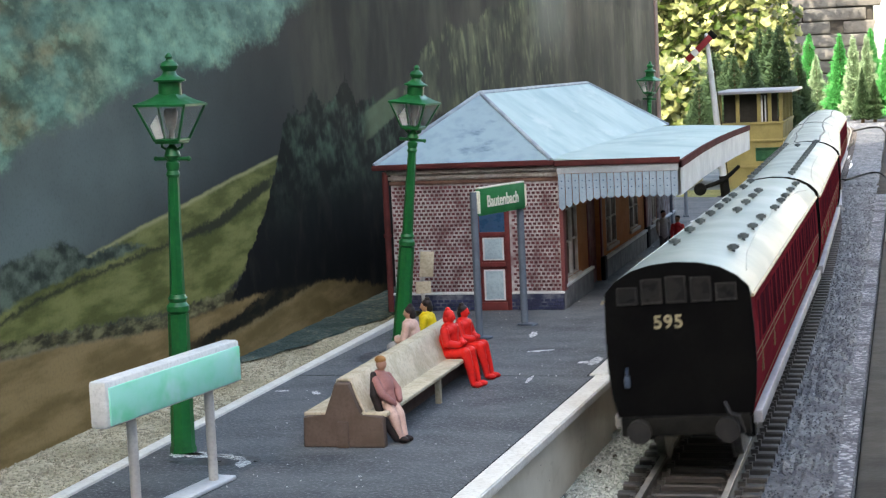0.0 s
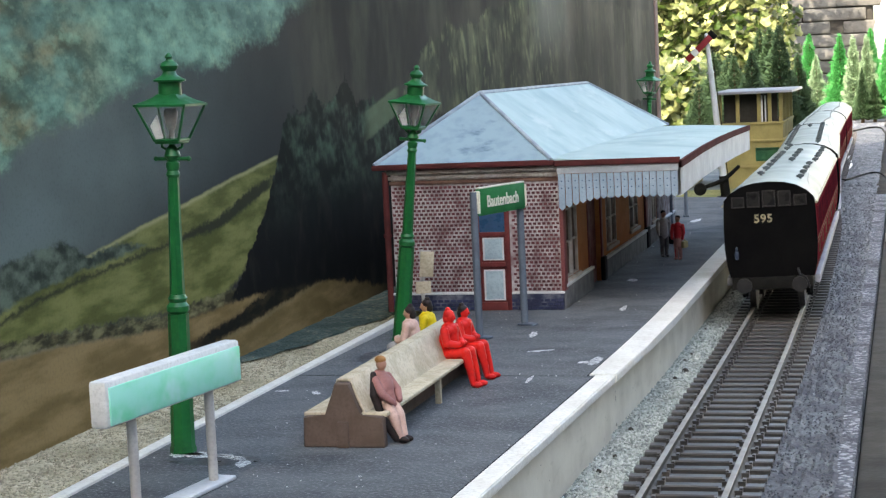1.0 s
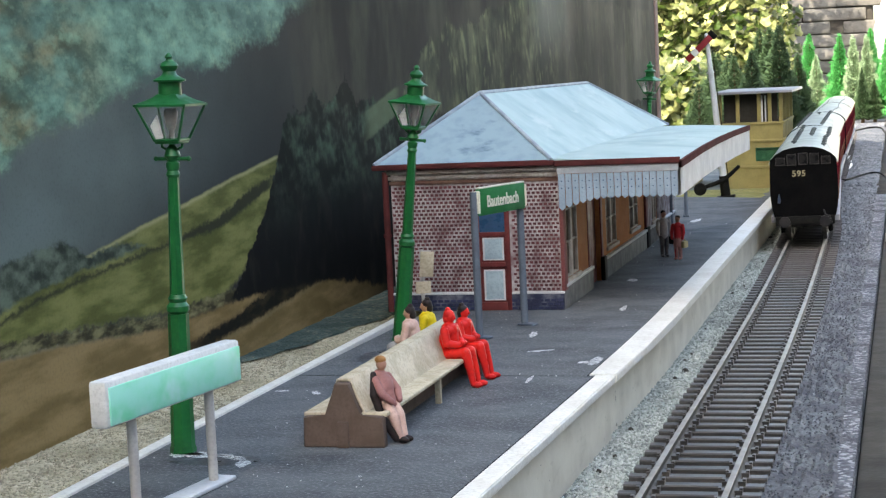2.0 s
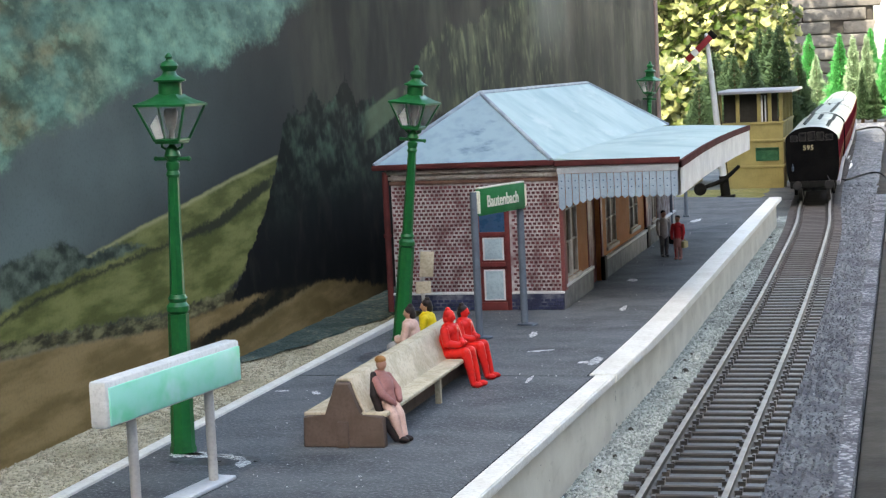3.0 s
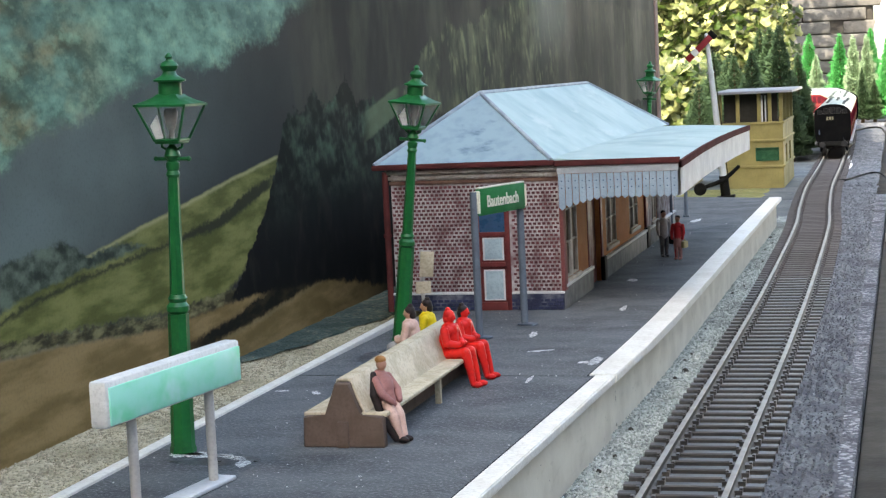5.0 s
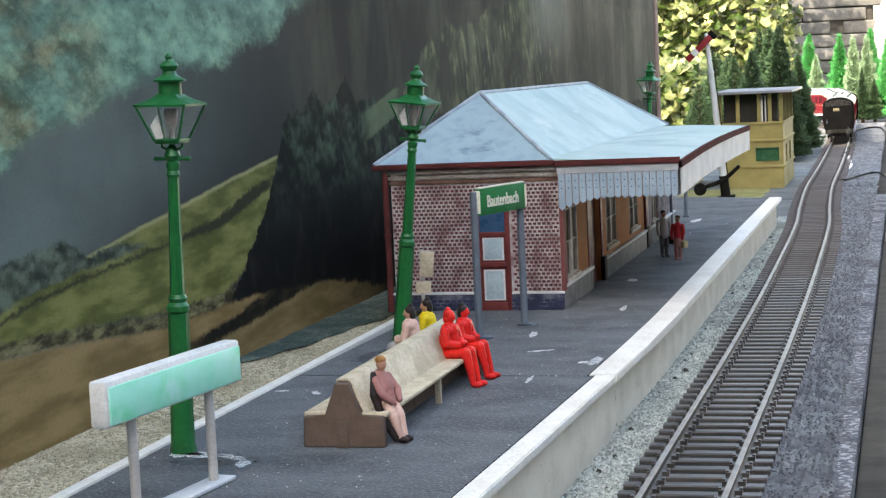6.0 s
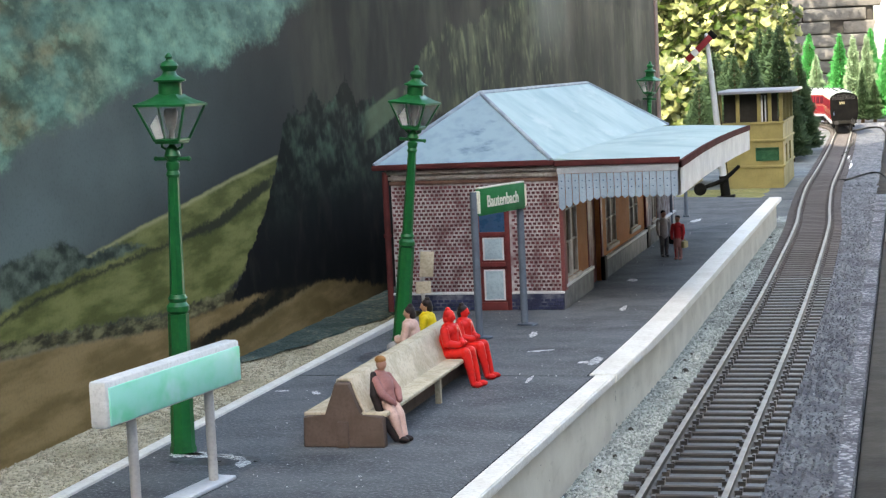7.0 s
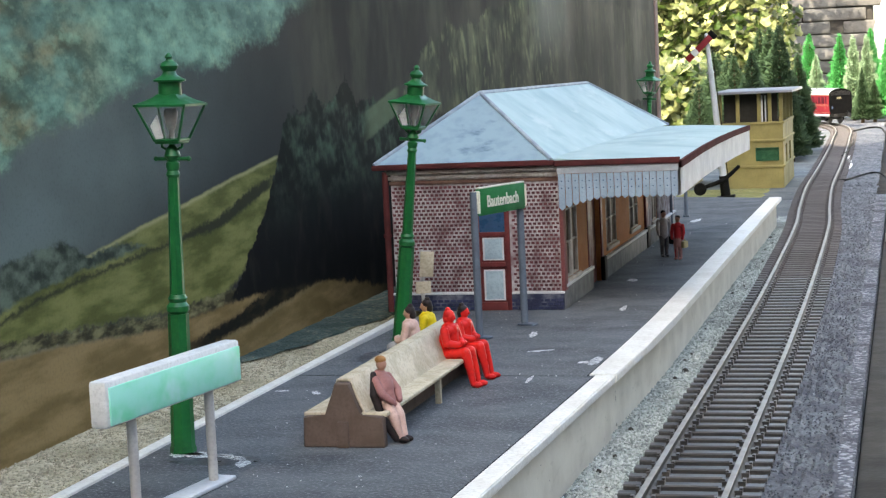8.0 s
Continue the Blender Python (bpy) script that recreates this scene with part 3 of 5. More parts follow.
    low = [(300, 34), (319, 33.3), (344, 32.9), (373, 30.9), (406, 29.1), (444, 28.3), (458, 33), (478, 47.7), (491, 63), (505, 72)]
    field = both(both(inv(above(top, 0.5, 1.0, 0.5)), above(low, 1.0, 4, 3)), n.step(u, 493, 489))
    rim = both(both(inv(above(top, 0.5, 1.0, 0.5)), above([(a, c - 1.0) for a, c in top], 0.6, 1.0, 0.5)), n.step(u, 493, 489))
    col = n.mix(field, col, grass)
    col = n.mix(n.math("MULTIPLY", rim, 0.6), col, srgb(168, 160, 122))
    # hedges between the meadows
    split = [(300, 38), (320, 38.6), (346, 41.8), (372, 44.0), (408, 45.9), (447, 47.7), (465, 51.9), (484, 55.8)]
    hedge = both(above([(a, c - 0.2) for a, c in split], 0.8, 3, 2), inv(above([(a, c + 0.9 + 2.6 * (a > 440)) for a, c in split], 0.8, 4, 3)))
    col = n.mix(both(hedge, n.step(u, 492, 480)), col, srgb(46, 48, 34))
    shrub = both(above([(300, 40), (320, 41), (346, 44.5), (372, 46), (395, 47.5), (420, 60)], 0.8, 3, 2), inv(above([(300, 50.5), (322, 50.5), (334, 52), (350, 52.5), (362, 48.5), (378, 49.8), (392, 48.0), (400, 46)], 0.8, 5, 3)))
    col = n.mix(shrub, col, n.mix(n.step(raised((8, 8, 5), 1.8), -0.2, 0.24), srgb(38, 46, 40), srgb(98, 108, 96)))
    # brown earth
    soil = n.mix(n.step(n.noise((30, 30, 6), 5), 0.35, 0.65), srgb(112, 92, 60), srgb(144, 119, 84))
    ground = [(300, 31.5), (319, 30.9), (344, 29.7), (372, 27.3), (401, 25.0), (443, 25.2), (489, 25.2), (520, 25), (603, 22), (860, 10)]
    earth = inv(above(ground, 0.8, 2, 1.5))
    lowline = both(above(ground, 0.8, 2.5, 3), inv(above([(a, c + 3.6) for a, c in ground], 0.8, 5, 4)))
    col = n.mix(lowline, col, n.mix(n.step(n.noise((9, 9, 3), 5), 0.4, 0.7), srgb(52, 48, 34), srgb(128, 120, 88)))
    col = n.mix(earth, col, soil)
    # a dark lane with a pale rim slanting over the brown earth
    lane_top = [(300, 9), (400, 17.5), (447, 21), (482, 25), (520, 30), (603, 33), (860, 40)]
    lane_low = [(300, 7), (405, 14.2), (446, 16.2), (480, 18.2), (519, 21.5), (570, 24), (603, 25), (860, 30)]
    lane = both(both(inv(above(lane_top, 1.0, 5, 3)), above(lane_low, 1.0, 3, 2)), n.step(u, 396, 430))
    col = n.mix(lane, col, n.mix(n.step(n.noise((8, 8, 3), 4), 0.4, 0.7), srgb(22, 21, 17), srgb(50, 44, 30)))
    rim = both(both(inv(above(lane_low, 0.6, 3, 2)), above([(a, c - 1.0) for a, c in lane_low], 0.6, 3, 2)), both(n.step(u, 400, 450), n.step(u, 590, 540)))
    col = n.mix(n.math("MULTIPLY", rim, 0.5), col, srgb(128, 112, 84))
    col = n.mix(both(n.step(u, 545, 610), earth), col, srgb(30, 27, 20))
    # the near trees, almost black
    spire = [(300, 0.1), (440, 0.1), (443, 22), (462, 36), (478, 48), (490, 62), (496, 72), (502, 78), (514, 76), (526, 85), (536, 77), (560, 88), (572, 79), (590, 80), (613, 76), (660, 74), (700, 70), (860, 62)]
    under = [(300, 40), (440, 26), (480, 24), (520, 22), (560, 17), (600, 10), (640, 2), (860, 0.1)]
    dark = n.mix(n.step(n.math("ADD", n.math("MULTIPLY", raised((8, 8, 9), 2.2, 6), 0.7), n.math("MULTIPLY", n.math("SUBTRACT", n.noise((14, 14, 10), 4), 0.5), 0.8)), -0.08, 0.3), srgb(10, 14, 12), srgb(66, 86, 72))
    dark = n.mix(n.step(v, 70, 38), dark, n.mix(n.step(n.noise((8, 8, 14), 4), 0.5, 0.8), srgb(12, 12, 12), srgb(34, 32, 28)))
    col = n.mix(both(both(inv(above(spire, 0.8, 10, 6)), above(under, 1.0, 5, 2)), n.step(u, 441, 447)), col, dark)
    # a pale hay slope between the trees
    gap = both(both(n.step(u, 575, 590), n.step(u, 628, 618)), both(above([(300, 60), (570, 62), (620, 73), (860, 80)], 0.8, 2, 2), inv(above([(300, 70), (570, 73), (620, 83), (860, 100)], 0.8, 1, 1))))
    col = n.mix(n.math("MULTIPLY", gap, 0.7), col, srgb(92, 104, 80))
    col = n.mix(n.step(n.noise(0.8, 2), 0.45, 0.8, 0, 0.16), col, srgb(24, 24, 24))
    col = n.mix(1.0, col, (1.16, 1.20, 1.14), "MULTIPLY")
    n.bump(n.noise((40, 40, 60), 2), 0.6)
    return n.done(col, n.step(n.noise(50, 3), 0.3, 0.7, 0.7, 0.85), spec=0.12)


b = bm_new()
box(b, BOARD_X - 9, BOARD_X, -420, BOARD_END, -40, 600)
backboard = tagged(new("scenic_backboard"), "upright backboard printed with a misty wooded valley", "backdrop", kind="structure")
M["landscape"] = landscape()
part("picture_board", b, M["landscape"], backboard)
M["pink_timber"] = plain("pink_timber", (0.34, 0.23, 0.20), (0.26, 0.17, 0.15), 10, 1.2, 0.75, bump=0.1)
b = bm_new()
box(b, BOARD_X - 14, BOARD_X + 1.5, BOARD_END + 0.2, BOARD_END + 12, -40, 600, 0.8)
part("end_batten", b, M["pink_timber"], backboard, "pinkish bare timber batten at the board's end")


# ---------------------------------------------------------------- station building
def brick_field(bm, x0, x1, z0, z1, y, w, h, gap, depth, skip=()):
    """Bricks in stretcher bond on a wall that faces -y."""
    row, z = 0, z0
    while z + h <= z1 + 0.01:
        x = x0 - (w / 2 if row % 2 else 0)
        while x < x1:
            a, c = max(x, x0), min(x + w - gap, x1)
            if c - a > 0.35 and not any(a < sx1 and c > sx0 and z < sz1 and z + h > sz0 for sx0, sx1, sz0, sz1 in skip):
                d = depth * random.uniform(0.6, 1.2)
                q = [bm.verts.new(p) for p in ((a, y, z), (c, y, z), (c, y, z + h - gap), (a, y, z + h - gap), (a + 0.06, y - d, z + 0.06), (c - 0.06, y - d, z + 0.06), (c - 0.06, y - d, z + h - gap - 0.06), (a + 0.06, y - d, z + h - gap - 0.06))]
                for f in ((4, 5, 6, 7), (0, 1, 5, 4), (1, 2, 6, 5), (2, 3, 7, 6), (3, 0, 4, 7)):
                    bm.faces.new([q[i] for i in f])
            x += w
        z += h
        row += 1


def island_shade(name, a, b, rough=0.7):
    n = Net(name)
    r = n.t.nodes.new("ShaderNodeNewGeometry").outputs["Random Per Island"]
    col = n.mix(r, a, b)
    col = n.mix(n.step(n.noise(14, 4), 0.5, 0.75, 0, 0.6), col, tuple(v * 0.6 for v in a))
    return n.done(col, rough)


M["brick_islands"] = island_shade("brick_islands", (0.07, 0.016, 0.022), (0.15, 0.042, 0.048))
M["blue_islands"] = island_shade("blue_islands", (0.018, 0.023, 0.065), (0.035, 0.045, 0.10))


def make_station():
    """Origin at the middle of the near end wall's foot; x across, y along, z up."""
    st = thing("station_building", (-134.5, 519, PLAT), "model brick station building with a pale blue hipped roof", "station")
    W, L = 29.5, 266.0
    X0 = -25.0
    # walls
    b = bm_new()
    box(b, X0, W, 0, 3, 0, 46)
    end_wall = part("end_wall", b, M["mortar"], st, "patterned red and white brick end wall")
    b = bm_new()
    doors = [(2.0, 13.6, 0, 33.5)]
    brick_field(b, X0 + 0.2, W - 0.2, 6.2, 40.5, 0.0, 1.5, 1.22, 0.44, 0.16, doors)
    tagged(part("brickwork", b, M["brick_islands"], end_wall, "dark red bricks in thick pale mortar"), kind="stuff")
    b = bm_new()
    for x0, x1 in ((X0 - 0.7, 2.2), (13.4, W + 0.7)):
        box(b, x0, x1, -0.8, 0.0, 0, 5.2, 0.12)
    part("plinth", b, M["plinth_mortar"], end_wall, "dark blue plinth with pale joints")
    b = bm_new()
    for x0, x1 in ((X0 - 0.6, 2.2), (13.4, W + 0.6)):
        brick_field(b, x0, x1, 0.3, 5.0, -0.8, 2.1, 1.2, 0.34, 0.12)
    tagged(part("plinth_bricks", b, M["blue_islands"], end_wall, "blue engineering bricks"), kind="stuff")
    b = bm_new()
    for x0, x1 in ((X0 - 0.9, 2.1), (13.5, W + 0.9)):
        box(b, x0, x1, -1.0, 0.0, 5.2, 5.9, 0.15)
    part("plinth_cap", b, M["white_board"], end_wall)
    for z, d, skin, say in ((40.6, 0.5, "cornice_brown", "brown lower cornice course"), (42.2, 0.9, "cornice_pale", "weathered pale cornice course"), (44.0, 1.4, "cornice_pale", "weathered pale cornice course")):
        b = bm_new()
        box(b, X0 - d, W + d, -d, 0, z, z + 1.3, 0.15)
        part("cornice", b, M[skin], end_wall, say)
    # end door
    door = bm_new()
    for z0, z1, x0, x1 in ((0, 33.5, 2.2, 3.6), (0, 33.5, 11.9, 13.4), (23.6, 25.0, 3.6, 11.9), (32.6, 33.6, 3.6, 11.9), (13.8, 15.3, 3.6, 11.9), (0, 2.6, 3.6, 11.9)):
        box(door, x0, x1, -0.7, 0.6, z0, z1, 0.12)
    box(door, 3.6, 11.9, -0.1, 0.6, 2.6, 24.6)
    d = part("end_door", door, M["door_red"], st, "dark red panelled door with pale blue panes")
    for z0, z1 in ((3.6, 12.6), (16.4, 22.8)):
        b = bm_new()
        box(b, 5.0, 10.8, -0.28, -0.1, z0, z1, 0.05)
        part("pane", b, M["pane_blue"], d)
        b = bm_new()
        for x0, x1, a, c in ((4.5, 5.0, z0 - 0.4, z1 + 0.4), (10.8, 11.3, z0 - 0.4, z1 + 0.4), (5.0, 10.8, z0 - 0.4, z0), (5.0, 10.8, z1, z1 + 0.4)):
            box(b, x0, x1, -0.45, -0.1, a, c)
        part("beading", b, M["white_board"], d)
    b = bm_new()
    box(b, 3.6, 11.9, -0.2, 0.5, 25.0, 32.6)
    part("fanlight", b, M["fanlight_blue"], d, "dark blue fanlight over the door")
    # long platform side, with real openings
    holes = [(9, 29, 8.8, 31), (51, 71, 0, 30.5), (84, 107, 10.5, 30), (138, 160, 11, 28), (196, 212, 9, 29)]
    b = bm_new()
    y = 3.0
    for y0, y1, z0, z1 in holes:
        box(b, W - 3, W, y, y0, 0, 46)
        if z0 > 0:
            box(b, W - 3, W, y0, y1, 0, z0)
        box(b, W - 3, W, y0, y1, z1, 46)
        y = y1
    box(b, W - 3, W, y, L, 0, 46)
    side = part("platform_wall", b, M["orange_wall"], st, "orange-brown painted platform wall")
    b = bm_new()
    y = 2.0
    for y0, y1 in ((2.0, 50.5), (71.5, 176), (182, L)):
        box(b, W, W + 1.0, y0, y1, 0, 6.8, 0.2)
    part("side_plinth", b, M["plinth_grey"], side, "grey stone plinth")
    b = bm_new()
    for y0, y1 in ((2.0, 50.5), (71.5, 176), (182, L)):
        box(b, W, W + 1.5, y0, y1, 6.8, 7.8, 0.2)
    part("plinth_ledge", b, M["white_board"], side)
    b = bm_new()
    box(b, W, W + 1.2, -0.4, 4.2, 5.9, 40, 0.2)
    part("corner_pier", b, M["red_brick"], side, "dark red brick corner pier")
    for y0, y1, proud, foot in ((46.5, 50.8, 0.3, 0), (71.2, 74.5, 0.5, 1.6), (176, 182, 1.0, 1.6)):
        b = bm_new()
        box(b, W, W + proud, y0, y1, 0, 46, 0.1)
        pier = part("pier", b, M["door_red"], side, "dark red brick pier")
        if foot:
            b = bm_new()
            box(b, W, W + foot, y0 - 0.8, y1 + 0.8, 0, 8.5, 0.4)
            part("pier_base", b, M["black"], pier, "black pier base")
    for i, (y0, y1, z0, z1) in enumerate(holes):
        if z0 == 0:
            b = bm_new()
            box(b, W - 2.6, W - 1.6, y0, y1, 0, z1)
            part("side_door", b, M["door_red"], st, "dark red platform door set in a recess")
            continue
        b = bm_new()
        ym, zm = (y0 + y1) / 2, (z0 + z1) / 2
        for a, c, e, f in ((y0, y0 + 1, z0, z1), (y1 - 1, y1, z0, z1), (y0 + 1, y1 - 1, z0, z0 + 0.7), (y0 + 1, y1 - 1, z1 - 0.7, z1), (ym - 1.3, ym + 1.3, z0 + 0.7, z1 - 0.7), (y0 + 1, ym - 1.3, zm, zm + 0.5), (ym + 1.3, y1 - 1, zm, zm + 0.5)):
            box(b, W - 1.2, W - 0.05, a, c, e, f, 0.08)
        win = part("side_window", b, M["sash_cream"], st, "grubby cream sash window")
        b = bm_new()
        box(b, W - 1.3, W - 0.95, y0 + 0.6, y1 - 0.6, z0 + 0.6, z1 - 0.6)
        part("pane", b, M["amber_reflection"], win)
        b = bm_new()
        box(b, W, W + 0.9, y0 - 1, y1 + 1, z0 - 1.3, z0, 0.2)
        part("sill", b, M["sash_cream"], win)
    b = bm_new()
    for y0, y1, z0, z1 in ((182.2, 195.4, 8, 45.5), (212.6, L - 0.4, 8, 45.5), (195.4, 212.6, 29.3, 45.5)):
        box(b, W, W + 0.5, y0, y1, z0, z1, 0.1)
    part("far_bay", b, M["mortar"], side, "pale pinkish brick far bay")
    b = bm_new()
    box(b, X0, X0 + 3, 3, L, 0, 46)
    box(b, X0, W, L, L + 3, 0, 46)
    part("rear_wall", b, M["mortar"], st)
    b = bm_new()
    rod(b, (X0 - 1.6, -0.8, 0), (X0 - 1.6, -0.8, 45), 1.0, n=10)
    rod(b, (X0 - 1.6, -0.8, 24), (X0 - 1.6, -0.8, 25), 1.4, n=10)
    part("drainpipe", b, M["brown_trim"], st, "dark brown drainpipe")
    # hipped roof
    e0, r0 = 47.4, 68.6
    b = bm_new()
    P = {k: b.verts.new(v) for k, v in dict(a=(X0 - 4.7, -2.2, e0), b=(W - 1.5, -2.2, e0), c=(W - 1.5, L + 4, e0), d=(X0 - 4.7, L + 4, e0), n=(-1.6, 29.5, r0), f=(-1.6, 228, r0)).items()}
    for f in ("abn", "bcfn", "cdf", "danf", "dcba"):
        b.faces.new([P[k] for k in f])
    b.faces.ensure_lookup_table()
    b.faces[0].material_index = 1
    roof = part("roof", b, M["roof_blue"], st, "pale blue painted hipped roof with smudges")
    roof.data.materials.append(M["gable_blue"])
    b = bm_new()
    for p, q in (("a", "n"), ("b", "n"), ("n", "f"), ("f", "c")):
        pts = dict(a=(X0 - 4.7, -2.2, e0), b=(W - 1.5, -2.2, e0), c=(W - 1.5, L + 4, e0), n=(-1.6, 29.5, r0), f=(-1.6, 228, r0))
        rod(b, pts[p], pts[q], 0.75, n=8)
    part("ridge_capping", b, M["hip_capping"], roof, "raised pale grey ridge and hip capping")
    b = bm_new()
    box(b, X0 - 5.4, W - 0.5, -3.0, 0.5, e0 - 1.8, e0 - 0.15, 0.25)
    box(b, X0 - 5.4, X0 + 0.2, 0.6, L + 4.6, e0 - 1.8, e0 - 0.15, 0.25)
    part("gutter", b, M["brown_trim"], roof, "dark red-brown gutter board")
    # canopy over the platform
    can = [(0, 45.7), (60, 47.0), (110, 47.4), (170, 47.3), (240, 46.6)]
    b = bm_new()
    rows = []
    for y, z in can:
        yy = y - 2.2
        rows.append([b.verts.new(p) for p in ((W - 2.5, yy, e0 + 0.4), (W + 14, yy, z + 1.2), (W + 38.0, yy, z + 0.1), (W + 38.0, yy, z - 1.2), (W - 2.5, yy, e0 - 1.5))])
    for p, q in zip(rows, rows[1:]):
        for j in range(5):
            b.faces.new((p[j], p[(j + 1) % 5], q[(j + 1) % 5], q[j]))
    b.faces.new(rows[0][::-1])
    b.faces.new(rows[-1])
    canopy = part("canopy", b, M["roof_blue"], st, "pale blue platform canopy roof")
    b = bm_new()
    box(b, W - 0.4, W + 38.6, -3.2, -2.3, e0 - 2.2, e0 - 0.3, 0.2)
    for (ya, za), (yb, zb) in zip(can, can[1:]):
        q = [b.verts.new(p) for p in ((W + 38.05, ya - 2.2, za + 0.2), (W + 39.0, ya - 2.2, za + 0.2), (W + 39.0, ya - 2.2, za - 2.0), (W + 38.05, ya - 2.2, za - 2.0), (W + 38.05, yb - 2.2, zb + 0.2), (W + 39.0, yb - 2.2, zb + 0.2), (W + 39.0, yb - 2.2, zb - 2.0), (W + 38.05, yb - 2.2, zb - 2.0))]
        for f in ((0, 1, 5, 4), (1, 2, 6, 5), (2, 3, 7, 6), (3, 0, 4, 7)):
            b.faces.new([q[i] for i in f])
    part("canopy_gutter", b, M["brown_trim"], canopy, "dark red-brown canopy gutter")
    b = bm_new()
    for (ya, za), (yb, zb) in zip(can, can[1:]):
        q = [b.verts.new(p) for p in ((W + 37.6, ya - 2.2, za - 2.02), (W + 38.6, ya - 2.2, za - 2.02), (W + 38.6, ya - 2.2, za - 10.5), (W + 37.6, ya - 2.2, za - 10.5), (W + 37.6, yb - 2.2, zb - 2.02), (W + 38.6, yb - 2.2, zb - 2.02), (W + 38.6, yb - 2.2, zb - 10.5), (W + 37.6, yb - 2.2, zb - 10.5))]
        for f in ((0, 1, 5, 4), (1, 2, 6, 5), (2, 3, 7, 6), (3, 0, 4, 7)):
            b.faces.new([q[i] for i in f])
    part("canopy_fascia", b, M["white_board"], canopy, "plain white fascia along the track side")
    b = bm_new()
    box(b, W + 0.3, W + 38.0, -2.6, -1.6, 42.9, 45.3, 0.15)
    part("end_board", b, M["fascia_grey"], canopy, "pale grey board above the valance")
    # valance: separate scalloped slats, hanging lower by the wall
    count = 17
    for i in range(count):
        x = W + 0.6 + i * 37.3 / count
        w = 37.3 / count - 0.22
        k = (i + 0.5) / count
        zl = 35.2 - 3.8 * max(0.0, 1 - k * 2.4) ** 1.6
        b = bm_new()
        prof = [(x, 42.8), (x + w, 42.8), (x + w, zl + 0.5), (x + w / 2, zl - 0.35), (x, zl + 0.5)]
        extruded(b, prof, "y", -2.5, -1.9)
        part("valance_slat", b, M["valance"], canopy)
        b = bm_new()
        for z in (40.6, 38.4):
            rod(b, (x + w / 2, -2.62, z), (x + w / 2, -2.45, z), 0.22, n=6)
        part("valance_hole", b, M["fanlight_blue"], canopy)
    return st


make_station()


# ---------------------------------------------------------------- platform lamps
def make_lamp(at, lean_x, lean_y, turn, height, label):
    """Gas-style lamp; the column's foot is the origin."""
    la = thing("platform_lamp", at, label, "lamp", "lamps of the platform")
    la.matrix_basis = pose(at[0] * MM, at[1] * MM, at[2] * MM, lean_y, lean_x, turn)
    k = height / 81.5
    b = bm_new()
    turned(b, [(2.7, -0.3), (2.75, 1.0), (2.5, 1.4), (2.35, 9), (2.15, 29.0 * k)], 8, spin=0.39)
    part("base_column", b, M["lamp_green"], la)
    b = bm_new()
    turned(b, [(1.75, 29.0 * k), (2.3, 29.6 * k), (2.3, 30.6 * k), (1.7, 31.4 * k), (2.0, 32.2 * k), (1.6, 33.0 * k)], 14)
    turned(b, [(1.55, 32.6 * k), (1.45, 40 * k), (1.15, 57.5 * k)], 8, spin=0.39)
    part("shaft", b, M["lamp_green"], la)
    b = bm_new()
    turned(b, [(1.2, 57.0 * k), (1.45, 57.6 * k), (1.15, 58.4 * k), (1.4, 59.0 * k), (1.4, 60.0 * k), (0.9, 60.4 * k), (1.7, 61.4 * k), (1.2, 63.0 * k), (0.6, 63.6 * k), (0.6, 65 * k)], 14)
    part("collar", b, M["lamp_green"], la)
    b = bm_new()
    rod(b, (-3.6, 0, 60.8 * k), (3.6, 0, 60.8 * k), 0.42, n=8)
    for s in (-1, 1):
        blob(b, (s * 3.6, 0, 60.8 * k), (0.55, 0.55, 0.55), seg=8)
        limb(b, [(s * 1.0, 0, 62.6 * k), (s * 2.2, 0, 63.2 * k), (s * 2.3, 0, 64.3 * k), (s * 1.6, 0, 65 * k)], [0.28] * 4, 6)
    part("ladder_bar", b, M["lamp_green"], la)
    # lantern: tapering frame, glass, roof and chimney
    z0, z1, r0, r1 = 64.6 * k, 71.6 * k, 2.6, 5.25
    c0 = [(r0, r0), (-r0, r0), (-r0, -r0), (r0, -r0)]
    c1 = [(r1, r1), (-r1, r1), (-r1, -r1), (r1, -r1)]
    b = bm_new()
    for (x, y), (p, q) in zip(c0, c1):
        rod(b, (x, y, z0), (p, q, z1), 0.28, n=6)
    for i in range(4):
        rod(b, (*c0[i], z0), (*c0[(i + 1) % 4], z0), 0.32, n=6)
    box(b, -r0, r0, -r0, r0, z0 - 0.7, z0 - 0.1, 0.1)
    lantern = part("lantern_frame", b, M["lamp_green"], la)
    for i in range(4):
        b = bm_new()
        j = (i + 1) % 4
        q = [b.verts.new(v) for v in ((*c0[i], z0 + 0.2), (*c0[j], z0 + 0.2), (*c1[j], z1), (*c1[i], z1))]
        f = b.faces.new(q)
        bmesh.ops.solidify(b, geom=[f], thickness=0.12)
        pane = part("glass_pane", b, M["lamp_glass"], lantern, "clear plastic lantern pane")
        pane.visible_shadow = False
    b = bm_new()
    turned(b, [(0.6, z0), (0.6, z0 + 2.0), (1.0, z0 + 2.6), (1.5, z0 + 5.6), (1.1, z0 + 6.4)], 10)
    part("mantle", b, M["lamp_mantle"], lantern, "pale lamp mantle")
    # white plate added inside the left pane, shaped as the glint on the glass
    b = bm_new()
    extruded(b, [(-3.4, z0 + 3.0), (-2.3, z0 + 0.3), (-0.7, z0 + 0.5), (-1.9, z0 + 5.2)], "y", -2.6, -2.45)
    part("pane_glint", b, M["white_clip"], lantern, "small white plate standing in for the glint on the pane")
    b = bm_new()
